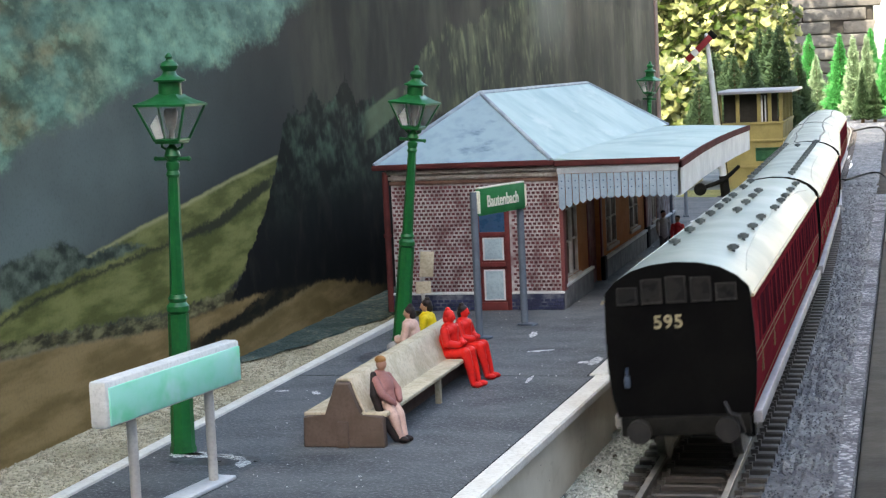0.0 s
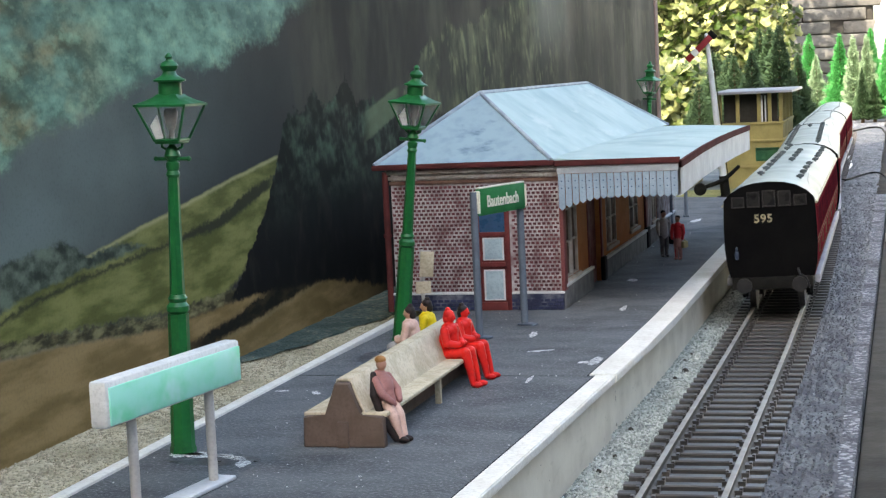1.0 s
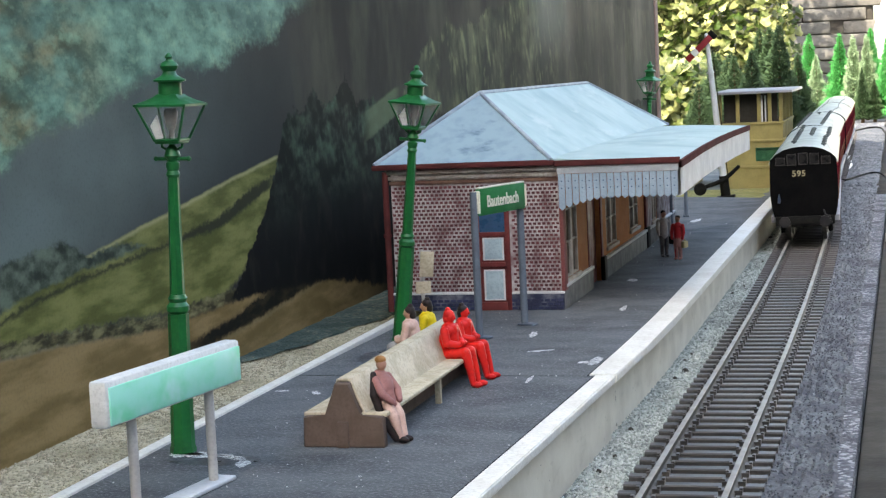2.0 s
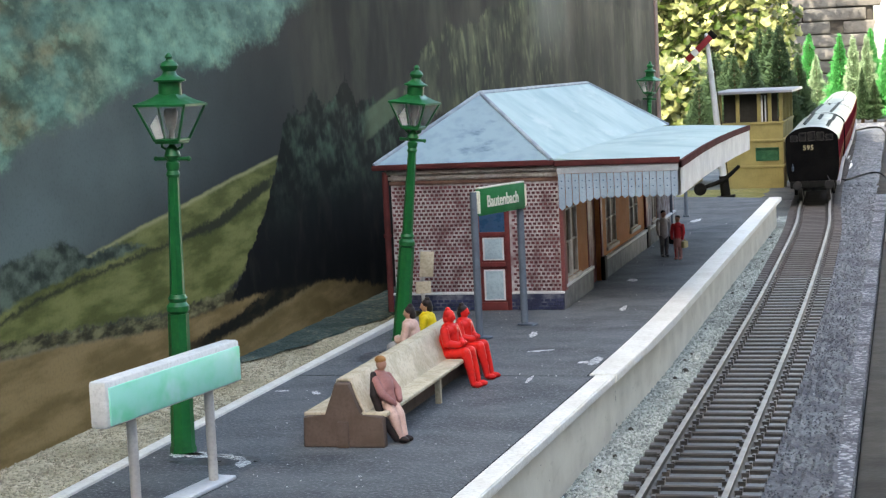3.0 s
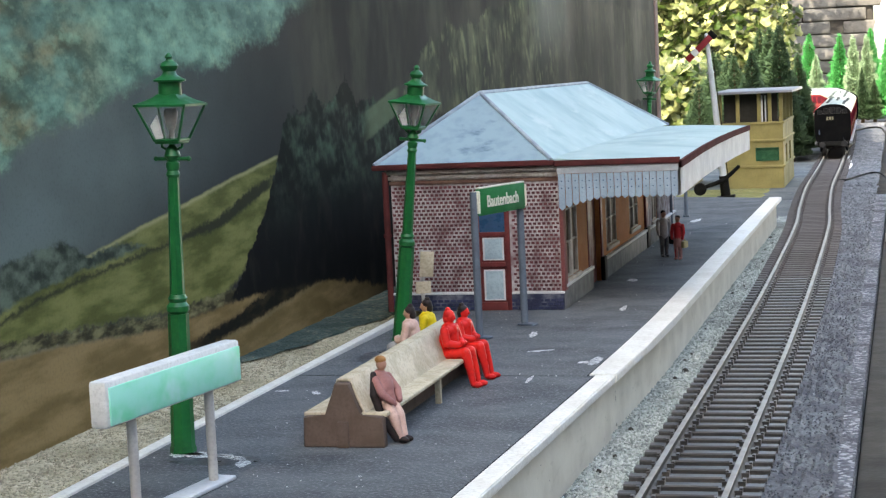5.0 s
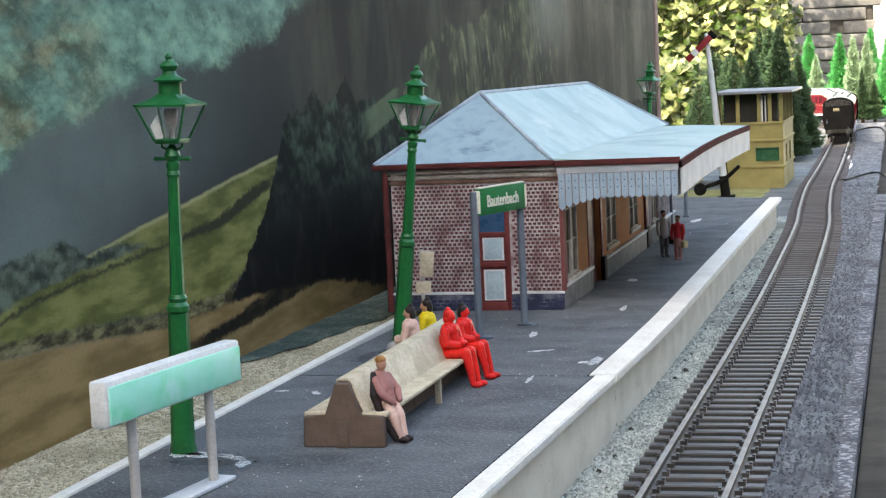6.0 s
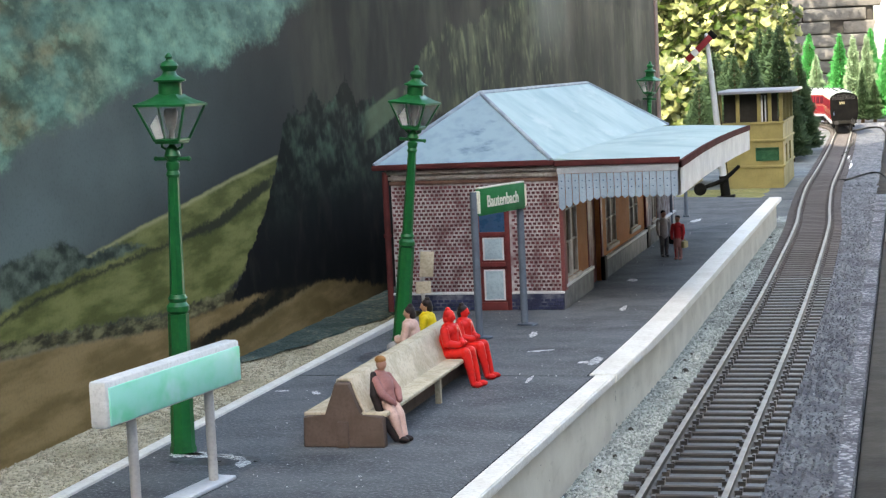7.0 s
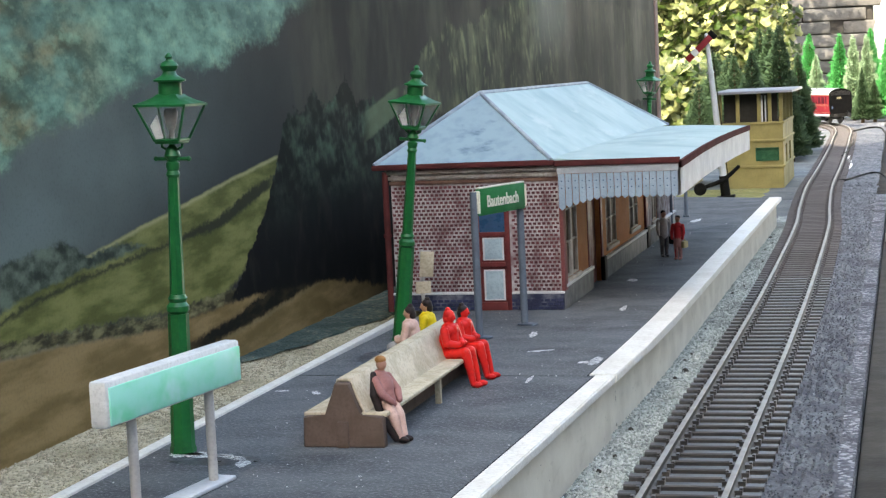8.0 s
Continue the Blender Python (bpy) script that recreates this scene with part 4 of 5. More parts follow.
    turned(b, [(r1 * 1.414 + 0.55, z1 - 0.15), (r1 * 1.414 + 0.6, z1 + 0.3), (5.6, z1 + 1.0), (3.7, z1 + 1.8), (2.9, z1 + 2.3)], 4, spin=math.pi / 4)
    roof = part("lantern_roof", b, M["lamp_green"], la)
    b = bm_new()
    zz = z1 + 1.9
    turned(b, [(2.35, zz), (2.3, zz + 2.6), (2.5, zz + 2.8), (3.3, zz + 3.0), (3.3, zz + 3.3), (2.2, zz + 3.8), (1.5, zz + 4.3), (1.25, zz + 5.0), (1.75, zz + 5.6), (1.9, zz + 6.1), (1.5, zz + 6.8), (0.7, zz + 7.2), (0.6, zz + 7.5), (0.85, zz + 7.9), (0.5, zz + 8.4), (0.2, zz + 8.7)], 16)
    part("chimney", b, M["lamp_green"], roof)
    return la


n = Net("lamp_glass")
n.b.inputs["Alpha"].default_value = 0.09
M["lamp_glass"] = n.done((0.85, 0.87, 0.86), n.step(n.noise(4, 3), 0.3, 0.7, 0.03, 0.1))
M["lamp_mantle"] = plain("lamp_mantle", (0.30, 0.27, 0.26), (0.22, 0.20, 0.20), 3, 0.6, 0.3, bump=0.0)

make_lamp((-145.6, 318.2, PLAT), 1.6, 0.0, 0.0, 81.5, "glossy green cast lamp post with a square lantern")
make_lamp((-139.7, 457.0, PLAT), 6.6, 0.0, -8.0, 77.6, "leaning green lamp post beside the bench")
make_lamp((-138.5, 934.0, PLAT), 3.0, 0.0, -16.0, 76.0, "green lamp post at the platform's far end")


# ---------------------------------------------------------------- name boards
def make_mint_board():
    nb = thing("name_board", (-129.4, 279, PLAT), "blank mint-green name board in a white frame on two posts", "sign", turn=-8.0)
    b = bm_new()
    box(b, -1.9, 1.6, -22.5, 22.5, 18.2, 26.3, 0.5)
    board = part("board_frame", b, M["white_clip"], nb, "thick white board with chipped edges")
    b = bm_new()
    box(b, 1.5, 1.95, -21.7, 22.0, 18.6, 25.2, 0.15)
    part("face", b, M["mint"], board, "faded mint-green face")
    for y in (-13.0, 13.0):
        b = bm_new()
        rod(b, (-0.1, y, 0.6), (-0.1, y, 18.6), 0.92, n=14)
        part("post", b, M["light_post"], nb)
    b = bm_new()
    box(b, -2.6, 2.4, -19, 17.5, 0, 0.9, 0.4)
    part("foot", b, M["white_board"], nb, "white plastic foot strip")


make_mint_board()


def glyphs(text, size, extrude, material, parent, name, m, label="", bold=0.0, space=1.0):
    c = bpy.data.curves.new(name, "FONT")
    c.body, c.size, c.extrude, c.align_x, c.align_y = text, size * MM, extrude * MM, "CENTER", "CENTER"
    c.offset, c.space_character = bold * MM, space
    tmp = bpy.data.objects.new(name, c)
    scene.collection.objects.link(tmp)
    me = bpy.data.meshes.new_from_object(tmp.evaluated_get(bpy.context.evaluated_depsgraph_get()))
    bpy.data.objects.remove(tmp)
    me.materials.clear()
    me.materials.append(material)
    ob = new(name, me)
    ob.parent = parent
    ob.matrix_basis = m
    return tagged(ob, label)


def make_name_board():
    nb = thing("name_board", (-113.4, 475, PLAT), "green station name board on two grey posts", "sign", turn=-18.0)
    b = bm_new()
    box(b, -0.8, 0.8, -11.9, 13.2, 34.9, 42.6, 0.4)
    board = part("board", b, M["sign_green"], nb)
    b = bm_new()
    for y in (-12.7, 13.1):
        box(b, -0.9, 0.9, y, y + 0.9, 35.6, 42.0, 0.25)
    box(b, -0.7, 0.7, -11.8, 13.1, 42.6, 43.0, 0.1)
    part("edge_trim", b, M["letter"], board, "pale edge trim")
    glyphs("Bautenbach", 4.4, 0.08, M["letter"], board, "lettering", pose(0.00088, 0.0004, 0.0386, 90, 0, 90) @ Matrix.Diagonal((0.86, 1.08, 1, 1)), "pale lettering Bautenbach", 0.06, 1.0)
    for y in (-12.7, 12.7):
        b = bm_new()
        rod(b, (-0.9, y, 0), (-0.9, y, 41.8), 1.05, n=12)
        part("post", b, M["grey_post"], nb)
        b = bm_new()
        box(b, -2.6, 2.8, y - 1.6, y + 1.6, 0, 0.7, 0.25)
        part("post_foot", b, M["grey_post"], nb)


make_name_board()


# ---------------------------------------------------------------- bench
def make_bench():
    be = thing("platform_bench", (-112.4, 324, PLAT), "double-sided bench with cream boards and brown ends", "bench")
    end = [(-8.8, 0), (8.8, 0), (8.6, 6.4), (3.6, 6.6), (1.5, 13.4), (-1.5, 13.4), (-3.6, 6.6), (-8.6, 6.4)]
    for y0, y1 in ((0, 2.2), (82, 84.2)):
        b = bm_new()
        extruded(b, end, "y", y0, y1)
        bmesh.ops.bevel(b, geom=b.edges[:], offset=0.25, segments=1, affect="EDGES")
        box(b, -1.2, 1.2, y0 - 0.7, y0 + 0.2, 0, 5.4, 0.15)
        part("end_panel", b, M["bench_brown"], be, "moulded brown end panel")
    for s in (-1, 1):
        b = bm_new()
        box(b, min(s * 3.4, s * 9.0), max(s * 3.4, s * 9.0), 1.6, 83, 6.1, 7.0, 0.25)
        part("seat", b, M["bench_cream"], be, "worn cream seat board")
        b = bm_new()
        q = [(s * 3.9, 6.8), (s * 4.5, 6.8), (s * 1.5, 14.0), (s * 0.75, 14.0)]
        extruded(b, q, "y", 1.8, 86)
        bmesh.ops.bevel(b, geom=b.edges[:], offset=0.12, segments=1, affect="EDGES")
        part("backrest", b, M["bench_cream"], be, "sloping cream back board with stains")
        for y in (46.0,):
            b = bm_new()
            box(b, s * 7.6 - 0.7, s * 7.6 + 0.7, y - 0.6, y + 0.6, 0, 6.2, 0.15)
            part("leg", b, M["bench_cream"], be)
    b = bm_new()
    box(b, -0.95, 0.95, 1.9, 85.9, 13.4, 14.12, 0.15)
    part("top_rail", b, M["bench_cream"], be, "cream top rail between the backs")
    b = bm_new()
    box(b, -3.4, 3.4, 2.2, 82, 0.0, 6.0)
    part("core", b, M["bench_brown"], be)


make_bench()


# ---------------------------------------------------------------- painted figurines, plain shapes
def figurine(name, pieces, label, at, turn=0.0, scale=1.0):
    """One mesh; pieces are (material, builder) pairs."""
    b = bm_new()
    mats = []
    for material, build in pieces:
        k = len(b.faces)
        build(b)
        b.faces.ensure_lookup_table()
        for f in b.faces[k:]:
            f.material_index = len(mats)
        mats.append(material)
    bmesh.ops.scale(b, vec=(scale,) * 3, verts=b.verts[:])
    me = to_mesh(name, b, mats[0], 60)
    for m in mats[1:]:
        me.materials.append(m)
    ob = new(name, me)
    ob.matrix_basis = pose(at[0] * MM, at[1] * MM, at[2] * MM, 0, 0, turn)
    return tagged(ob, label, "figurine", "figurines")


M["skin"] = plain("skin", (0.50, 0.28, 0.20), (0.42, 0.22, 0.16), 3, 0.5, 0.5, bump=0.0)
M["hair"] = plain("hair", (0.018, 0.014, 0.014), (0.03, 0.02, 0.02), 2, 0.4, 0.5, bump=0.02)
M["pink_coat"] = plain("pink_coat", (0.42, 0.20, 0.18), (0.32, 0.14, 0.13), 4, 0.6, 0.55, bump=0.05)
M["pale_pink"] = plain("pale_pink", (0.66, 0.46, 0.40), (0.55, 0.36, 0.30), 4, 0.6, 0.5, bump=0.03)
M["yellow_coat"] = plain("yellow_coat", (0.72, 0.55, 0.03), (0.62, 0.46, 0.02), 4, 0.6, 0.45, bump=0.03)
M["ginger"] = plain("ginger", (0.42, 0.20, 0.07), (0.34, 0.15, 0.05), 2, 0.5, 0.5, bump=0.02)
M["grey_suit"] = plain("grey_suit", (0.32, 0.31, 0.30), (0.46, 0.44, 0.42), 3, 0.5, 0.6, bump=0.03)
M["pale_suit"] = plain("pale_suit", (0.50, 0.48, 0.45), (0.34, 0.32, 0.30), 3, 0.5, 0.6, bump=0.03)
M["dark_trousers"] = plain("dark_trousers", (0.06, 0.058, 0.056), (0.16, 0.15, 0.14), 3, 0.5, 0.6, bump=0.02)
M["bright_red"] = plain("bright_red", (0.55, 0.03, 0.035), (0.46, 0.025, 0.03), 4, 0.5, 0.4, bump=0.02)
M["tan_bag"] = plain("tan_bag", (0.42, 0.33, 0.16), (0.34, 0.26, 0.12), 3, 0.5, 0.5, bump=0.02)


def sitter(coat, head, hair, legs, lap=1.0):
    """Faces +x; the seat is at x = 0, height 7 mm."""
    def body(b):
        limb(b, [(0, 0, 7.8), (-0.3, 0, 10.6), (0.1, 0, 13.6)], [2.4, 2.5, 2.2], 10)
        blob(b, (0.1, 0, 13.5), (2.1, 3.1, 1.8), seg=12)
        for s in (-1, 1):
            limb(b, [(0.1, s * 2.8, 13.8), (0.9, s * 3.2, 10.8), (2.9, s * 1.5, 10.2), (3.6, -s * 0.6, 10.6)], [1.1, 1.05, 0.9, 0.75], 8)

    def lower(b):
        for s in (-1, 1):
            limb(b, [(0, s * 1.3, 8.0), (4.8 * lap, s * 1.35, 8.4), (6.0 * lap, s * 1.35, 4.0), (6.6 * lap, s * 1.4, 1.0)], [1.6, 1.35, 1.0, 0.75], 10)
            blob(b, (7.6 * lap, s * 1.4, 0.75), (1.6, 0.8, 0.75), seg=8)

    def neck(b):
        limb(b, [(0.1, 0, 14.6), (0.3, 0, 16.0)], [1.0, 0.85], 8)
        blob(b, (0.5, 0, 16.8), (1.25, 1.1, 1.45), seg=12)
        blob(b, (1.6, 0, 16.6), (0.4, 0.3, 0.4), seg=8)

    def cap(b):
        blob(b, (0.05, 0, 17.5), (1.35, 1.25, 1.2), seg=12)
        blob(b, (-0.1, 0, 18.4), (0.75, 0.7, 0.9), seg=10)
        blob(b, (-0.6, 0, 16.5), (0.9, 1.1, 1.4), seg=10)

    return [(coat, body), (legs, lower), (head, neck), (hair, cap)]


SEAT = PLAT
figurine("seated_figurine", sitter(M["red_plastic"], M["red_plastic"], M["red_plastic"], M["red_plastic"]), "unpainted bright red plastic figurine seated on the bench", (-107.6, 392, SEAT), -12, 1.0)
figurine("seated_figurine", sitter(M["red_plastic"], M["red_plastic"], M["hair"], M["red_plastic"]), "red plastic figurine with dark hair seated on the bench", (-106.8, 402.5, SEAT), -10, 0.98)
figurine("seated_figurine", sitter(M["pale_pink"], M["skin"], M["hair"], M["grey_suit"]), "dark-haired figurine in pale pink seated on the bench", (-119.3, 399, SEAT), 178, 1.0)
figurine("seated_figurine", sitter(M["yellow_coat"], M["skin"], M["hair"], M["grey_suit"]), "dark-haired figurine in yellow seated on the bench", (-118.3, 411, SEAT), 182, 1.0)


def leaning_traveller():
    """Half sitting on the bench edge, legs stretched down; faces +x."""
    def body(b):
        limb(b, [(0, 0, 8.6), (-1.2, 0, 12), (-2.0, 0, 14.6)], [1.9, 2.2, 1.9], 10)
        blob(b, (-1.2, 0.0, 12.2), (2.2, 3.0, 3.4), seg=12)
        for s in (-1, 1):
            limb(b, [(-1.6, s * 2.6, 14.4), (0.4, s * 3.2, 11.4), (1.9, s * 1.6, 9.4)], [0.95, 0.95, 0.75], 8)

    def lower(b):
        for s in (-1, 1):
            limb(b, [(0, s * 1.1, 8.4), (2.0, s * 1.2, 6.0), (2.7, s * 1.0, 3.4), (3.3, s * 0.9, 1.2)], [1.6, 1.25, 1.0, 0.8], 10)

    def shoes(b):
        for s in (-1, 1):
            blob(b, (3.9, s * 0.9, 0.8), (1.7, 0.85, 0.8), seg=10)
        limb(b, [(-2.2, -2.4, 15.6), (-1.5, -3.5, 11.0), (0.4, -3.2, 5.6), (2.8, -1.9, 1.2)], [0.7, 1.0, 0.95, 0.8], 8)

    def neck(b):
        limb(b, [(-1.8, 0, 15.2), (-1.6, 0, 16.8)], [0.8, 0.75], 8)
        blob(b, (-1.5, 0, 17.6), (1.25, 1.15, 1.45), seg=12)

    def cap(b):
        blob(b, (-1.7, 0, 18.6), (1.35, 1.3, 0.95), seg=12)

    return [(M["pink_coat"], body), (M["pale_pink"], lower), (M["hair"], shoes), (M["skin"], neck), (M["ginger"], cap)]


figurine("seated_figurine", leaning_traveller(), "worn figurine in a dusty pink coat leaning on the bench", (-104.4, 330.5, SEAT), -16, 0.92)


def stander(coat, legs, head, hair, bag, skirt=False, side=-1):
    def body(b):
        limb(b, [(0, 0, 9.5), (0, 0, 12.5), (0, 0, 15.4)], [1.9, 1.9, 1.7], 10)
        blob(b, (0, 0, 15.2), (1.5, 2.6, 1.3), seg=12)
        for s in (-1, 1):
            limb(b, [(0, s * 2.4, 15.4), (0.4, s * 2.9, 12.4), (0.9, s * 2.6, 9.6)], [0.85, 0.8, 0.6], 8)
        if skirt:
            rod(b, (0, 0, 6.0), (0, 0, 10.5), 2.3, 1.8, 12)

    def lower(b):
        for s in (-1, 1):
            limb(b, [(0, s * 0.95, 9.6), (0.3, s * 1.0, 5.0), (0, s * 1.05, 0.9)], [1.25, 0.95, 0.7], 8)
            blob(b, (0.7, s * 1.05, 0.6), (1.5, 0.7, 0.6), seg=8)

    def neck(b):
        limb(b, [(0, 0, 16.2), (0.1, 0, 17.6)], [0.75, 0.7], 8)
        blob(b, (0.15, 0, 18.4), (1.15, 1.05, 1.35), seg=12)

    def cap(b):
        blob(b, (-0.15, 0, 19.0), (1.25, 1.15, 1.05), seg=10)

    def case(b):
        box(b, -1.8, 1.9, side * 3.2 - 0.8, side * 3.2 + 0.8, 5.4, 8.4, 0.25)
        limb(b, [(-0.8, side * 3.2, 8.4), (0.0, side * 3.2, 9.3), (0.8, side * 3.2, 8.4)], [0.2] * 3, 6)

    return [(coat, body), (legs, lower), (head, neck), (hair, cap), (bag, case)]


figurine("standing_figurine", stander(M["pale_suit"], M["dark_trousers"], M["skin"], M["hair"], M["black"], side=1), "figurine in a grey suit carrying a black case", (-92.3, 661, PLAT), -60, 0.92)
figurine("standing_figurine", stander(M["bright_red"], M["pink_coat"], M["skin"], M["hair"], M["tan_bag"], True, side=1), "dark-haired figurine in a red dress with a tan bag", (-85.4, 651, PLAT), -110, 0.86)


# ---------------------------------------------------------------- small platform things
def make_notice():
    nb = thing("finger_post", (-147.3, 508, PLAT), "thin post with weathered cream notice boards", "sign", turn=30)
    b = bm_new()
    rod(b, (0, 0, 0), (0, 0, 21), 0.6, n=8)
    part("post", b, M["light_post"], nb)
    for z0, z1, a in ((12.4, 20.4, 5),):
        b = bm_new()
        box(b, -2.2, 2.2, -1.0, -0.5, z0, z1, 0.15, Matrix.Rotation(radians(a), 4, "Y"))
        part("board", b, M["bench_cream"], nb)
    b = bm_new()
    box(b, -2.4, 2.4, -1.0, -0.4, 7.2, 11.0, 0.15)
    part("board", b, M["bench_cream"], nb)


make_notice()
for x, y in ((-104.2, 772.0), (-105.0, 834.0)):
    b = bm_new()
    rod(b, (0, 0, 0.6), (0, 0, 33), 0.85, n=10)
    box(b, -1.5, 1.5, -1.5, 1.5, 0, 0.9, 0.2)
    rod(b, (0, 0, 31.5), (0, 0, 33), 1.4, n=10)
    solid("canopy_post", b, M["grey_post"], "dark grey iron post standing on the platform", "post", "canopy posts", (x, y, PLAT))


def smear(cx, cy, rx, ry, turn, seed):
    """A ragged patch of dried paint, a few hundredths of a millimetre thick."""
    b = bm_new()
    rim = []
    for i in range(28):
        a = 2 * math.pi * i / 28
        k = 1 + 0.5 * noise.noise((math.cos(a) * 2 + seed, math.sin(a) * 2, seed))
        rim.append((cx + math.cos(turn) * rx * k * math.cos(a) - math.sin(turn) * ry * k * math.sin(a), cy + math.sin(turn) * rx * k * math.cos(a) + math.cos(turn) * ry * k * math.sin(a)))
    extruded(b, rim, "z", PLAT - 0.01, PLAT + 0.06)
    return b


M["dried_glue"] = (lambda n: (n.bump(n.noise(0.6, 3), 0.15), n.done(n.mix(n.step(n.noise(1.0, 4, 0.7), 0.46, 0.60), (0.70, 0.71, 0.70), (0.11, 0.115, 0.13)), 0.4))[1])(Net("dried_glue"))
M["wet_stain"] = plain("wet_stain", (0.075, 0.08, 0.09), (0.06, 0.064, 0.074), 5, 0.6, 0.35, bump=0.08)
plat_ob = bpy.data.objects["platform"]
for i, (x, y, rx, ry, tn) in enumerate(((-144.0, 316.0, 3.4, 2.6, 0.0), (-138.6, 314.6, 2.8, 1.4, 0.3), (-133.0, 314.0, 3.4, 1.2, -0.3), (-128.6, 308.5, 1.5, 3.0, 0.3), (-104, 470, 1.2, 5, 0.1), (-86, 520, 1.0, 6, 0.05), (-118, 430, 2.2, 0.7, 0.4), (-90, 400, 0.5, 5, 0.02), (-141.5, 316.5, 3.4, 1.5, 0.2), (-136.0, 315.5, 2.6, 0.9, 0.1), (-131.0, 312.5, 1.6, 1.1, -0.5), (-139.0, 382, 1.0, 2.0, 0.4), (-96.4, 441.5, 3.4, 1.1, 0.5), (-78.2, 426, 1.5, 6.0, 0.0), (-80.5, 424, 2.0, 1.6, 0.0), (-94, 590, 1.6, 4, 0.1), (-98, 812, 2.0, 9, -0.1), (-112, 352, 1.6, 0.8, 0.3), (-148.5, 384, 1.6, 1.0, 0.3))):
    part("glue_patch", smear(x, y, rx, ry, tn, i * 1.7), M["dried_glue"], plat_ob, "whitish dried glue mark")
for i, (x, y, rx, ry, tn) in enumerate(((-136.0, 311.0, 9.5, 4.0, 0.1), (-139.0, 432.0, 5.5, 9.0, 0.3), (-124, 350, 4, 3, 0.2))):
    bq = smear(x, y, rx, ry, tn, 20 + i * 1.3)
    bmesh.ops.translate(bq, vec=(0, 0, -0.03), verts=bq.verts[:])
    part("dark_stain", bq, M["wet_stain"], plat_ob, "dark damp-looking stain")

# stray lumps along the foot of the platform wall
for i in range(26):
    y = 330 + 610 * random.random() ** 1.2
    big = 1.0 if i % 7 else 2.2
    b = bm_new()
    r = random.uniform(0.3, 0.8) * big
    bmesh.ops.create_icosphere(b, subdivisions=2, radius=r)
    for v in b.verts:
        v.co *= 1 + 0.5 * noise.noise(v.co * 1.2 + Vector((i * 3.1, 0, 0)))
    xx = random.uniform(-68.5, -66.0) if i % 3 else random.uniform(-68, -62)
    solid("ballast_lump", b, M["old_timber"], "dark lump of stray ballast by the platform wall", "stone", "stray lumps", (xx, y, BED + 0.1))


# ---------------------------------------------------------------- semaphore signal
M["arm_red"] = plain("arm_red", (0.24, 0.02, 0.03), (0.18, 0.016, 0.022), 5, 0.7, 0.5, bump=0.02)


def make_signal():
    sg = thing("semaphore_signal", (-117.3, 1146, BED), "grey-white signal post with a lowered red arm", "signal")
    sg.matrix_basis = pose(-0.1173, 1.146, BED * MM, 0, -5.2, 0)
    b = bm_new()
    rod(b, (0, 0, 14), (0, 0, 84), 2.3, 1.9, 14)
    rod(b, (0, 0, 84), (0, 0, 85.5), 3.0, 2.6, 14)
    rod(b, (0, 0, 85.5), (0, 0, 106), 1.7, 1.4, 12)
    rod(b, (0, 0, 106), (0, 0, 107.5), 2.0, n=12)
    blob(b, (0, 0, 109), (1.5, 1.5, 2.0))
    part("post", b, M["white_metal"], sg)
    b = bm_new()
    rod(b, (0, 0, 0), (0, 0, 15), 3.4, 3.0, 12)
    box(b, -6, 6, -5, 5, -0.5, 1.6, 0.4)
    part("base", b, M["black"], sg, "black post foot")
    m = Matrix.Translation((1.5, -2.4, 107)) @ Matrix.Rotation(radians(-38), 4, "Y")
    b = bm_new()
    box(b, -20, 2, -0.5, 0.5, -2.1, 2.1, 0.2, m)
    arm = part("signal_arm", b, M["arm_red"], sg, "red semaphore arm pointing down")
    b = bm_new()
    box(b, -14.8, -10.6, -0.62, 0.62, -2.15, 2.15, 0.05, m)
    part("white_stripe", b, M["white_board"], arm)
    b = bm_new()
    box(b, 2, 5.5, -0.6, 0.6, -3.2, 3.2, 0.5, m)
    part("spectacle", b, M["black"], sg)
    b = bm_new()
    limb(b, [(-15, -3.5, 8.5), (0, -3.5, 12), (11, -3.5, 20)], [1.2, 1.6, 1.2], 8)
    rod(b, (-16, -5.2, 8), (-16, -1.8, 8), 4.2, n=18)
    part("balance_lever", b, M["black"], sg, "black balance lever with round weight")
    b = bm_new()
    rod(b, (3.2, -2.4, 16), (3.0, -2.4, 103), 0.3, n=6)
    part("wire", b, M["black"], sg)


make_signal()


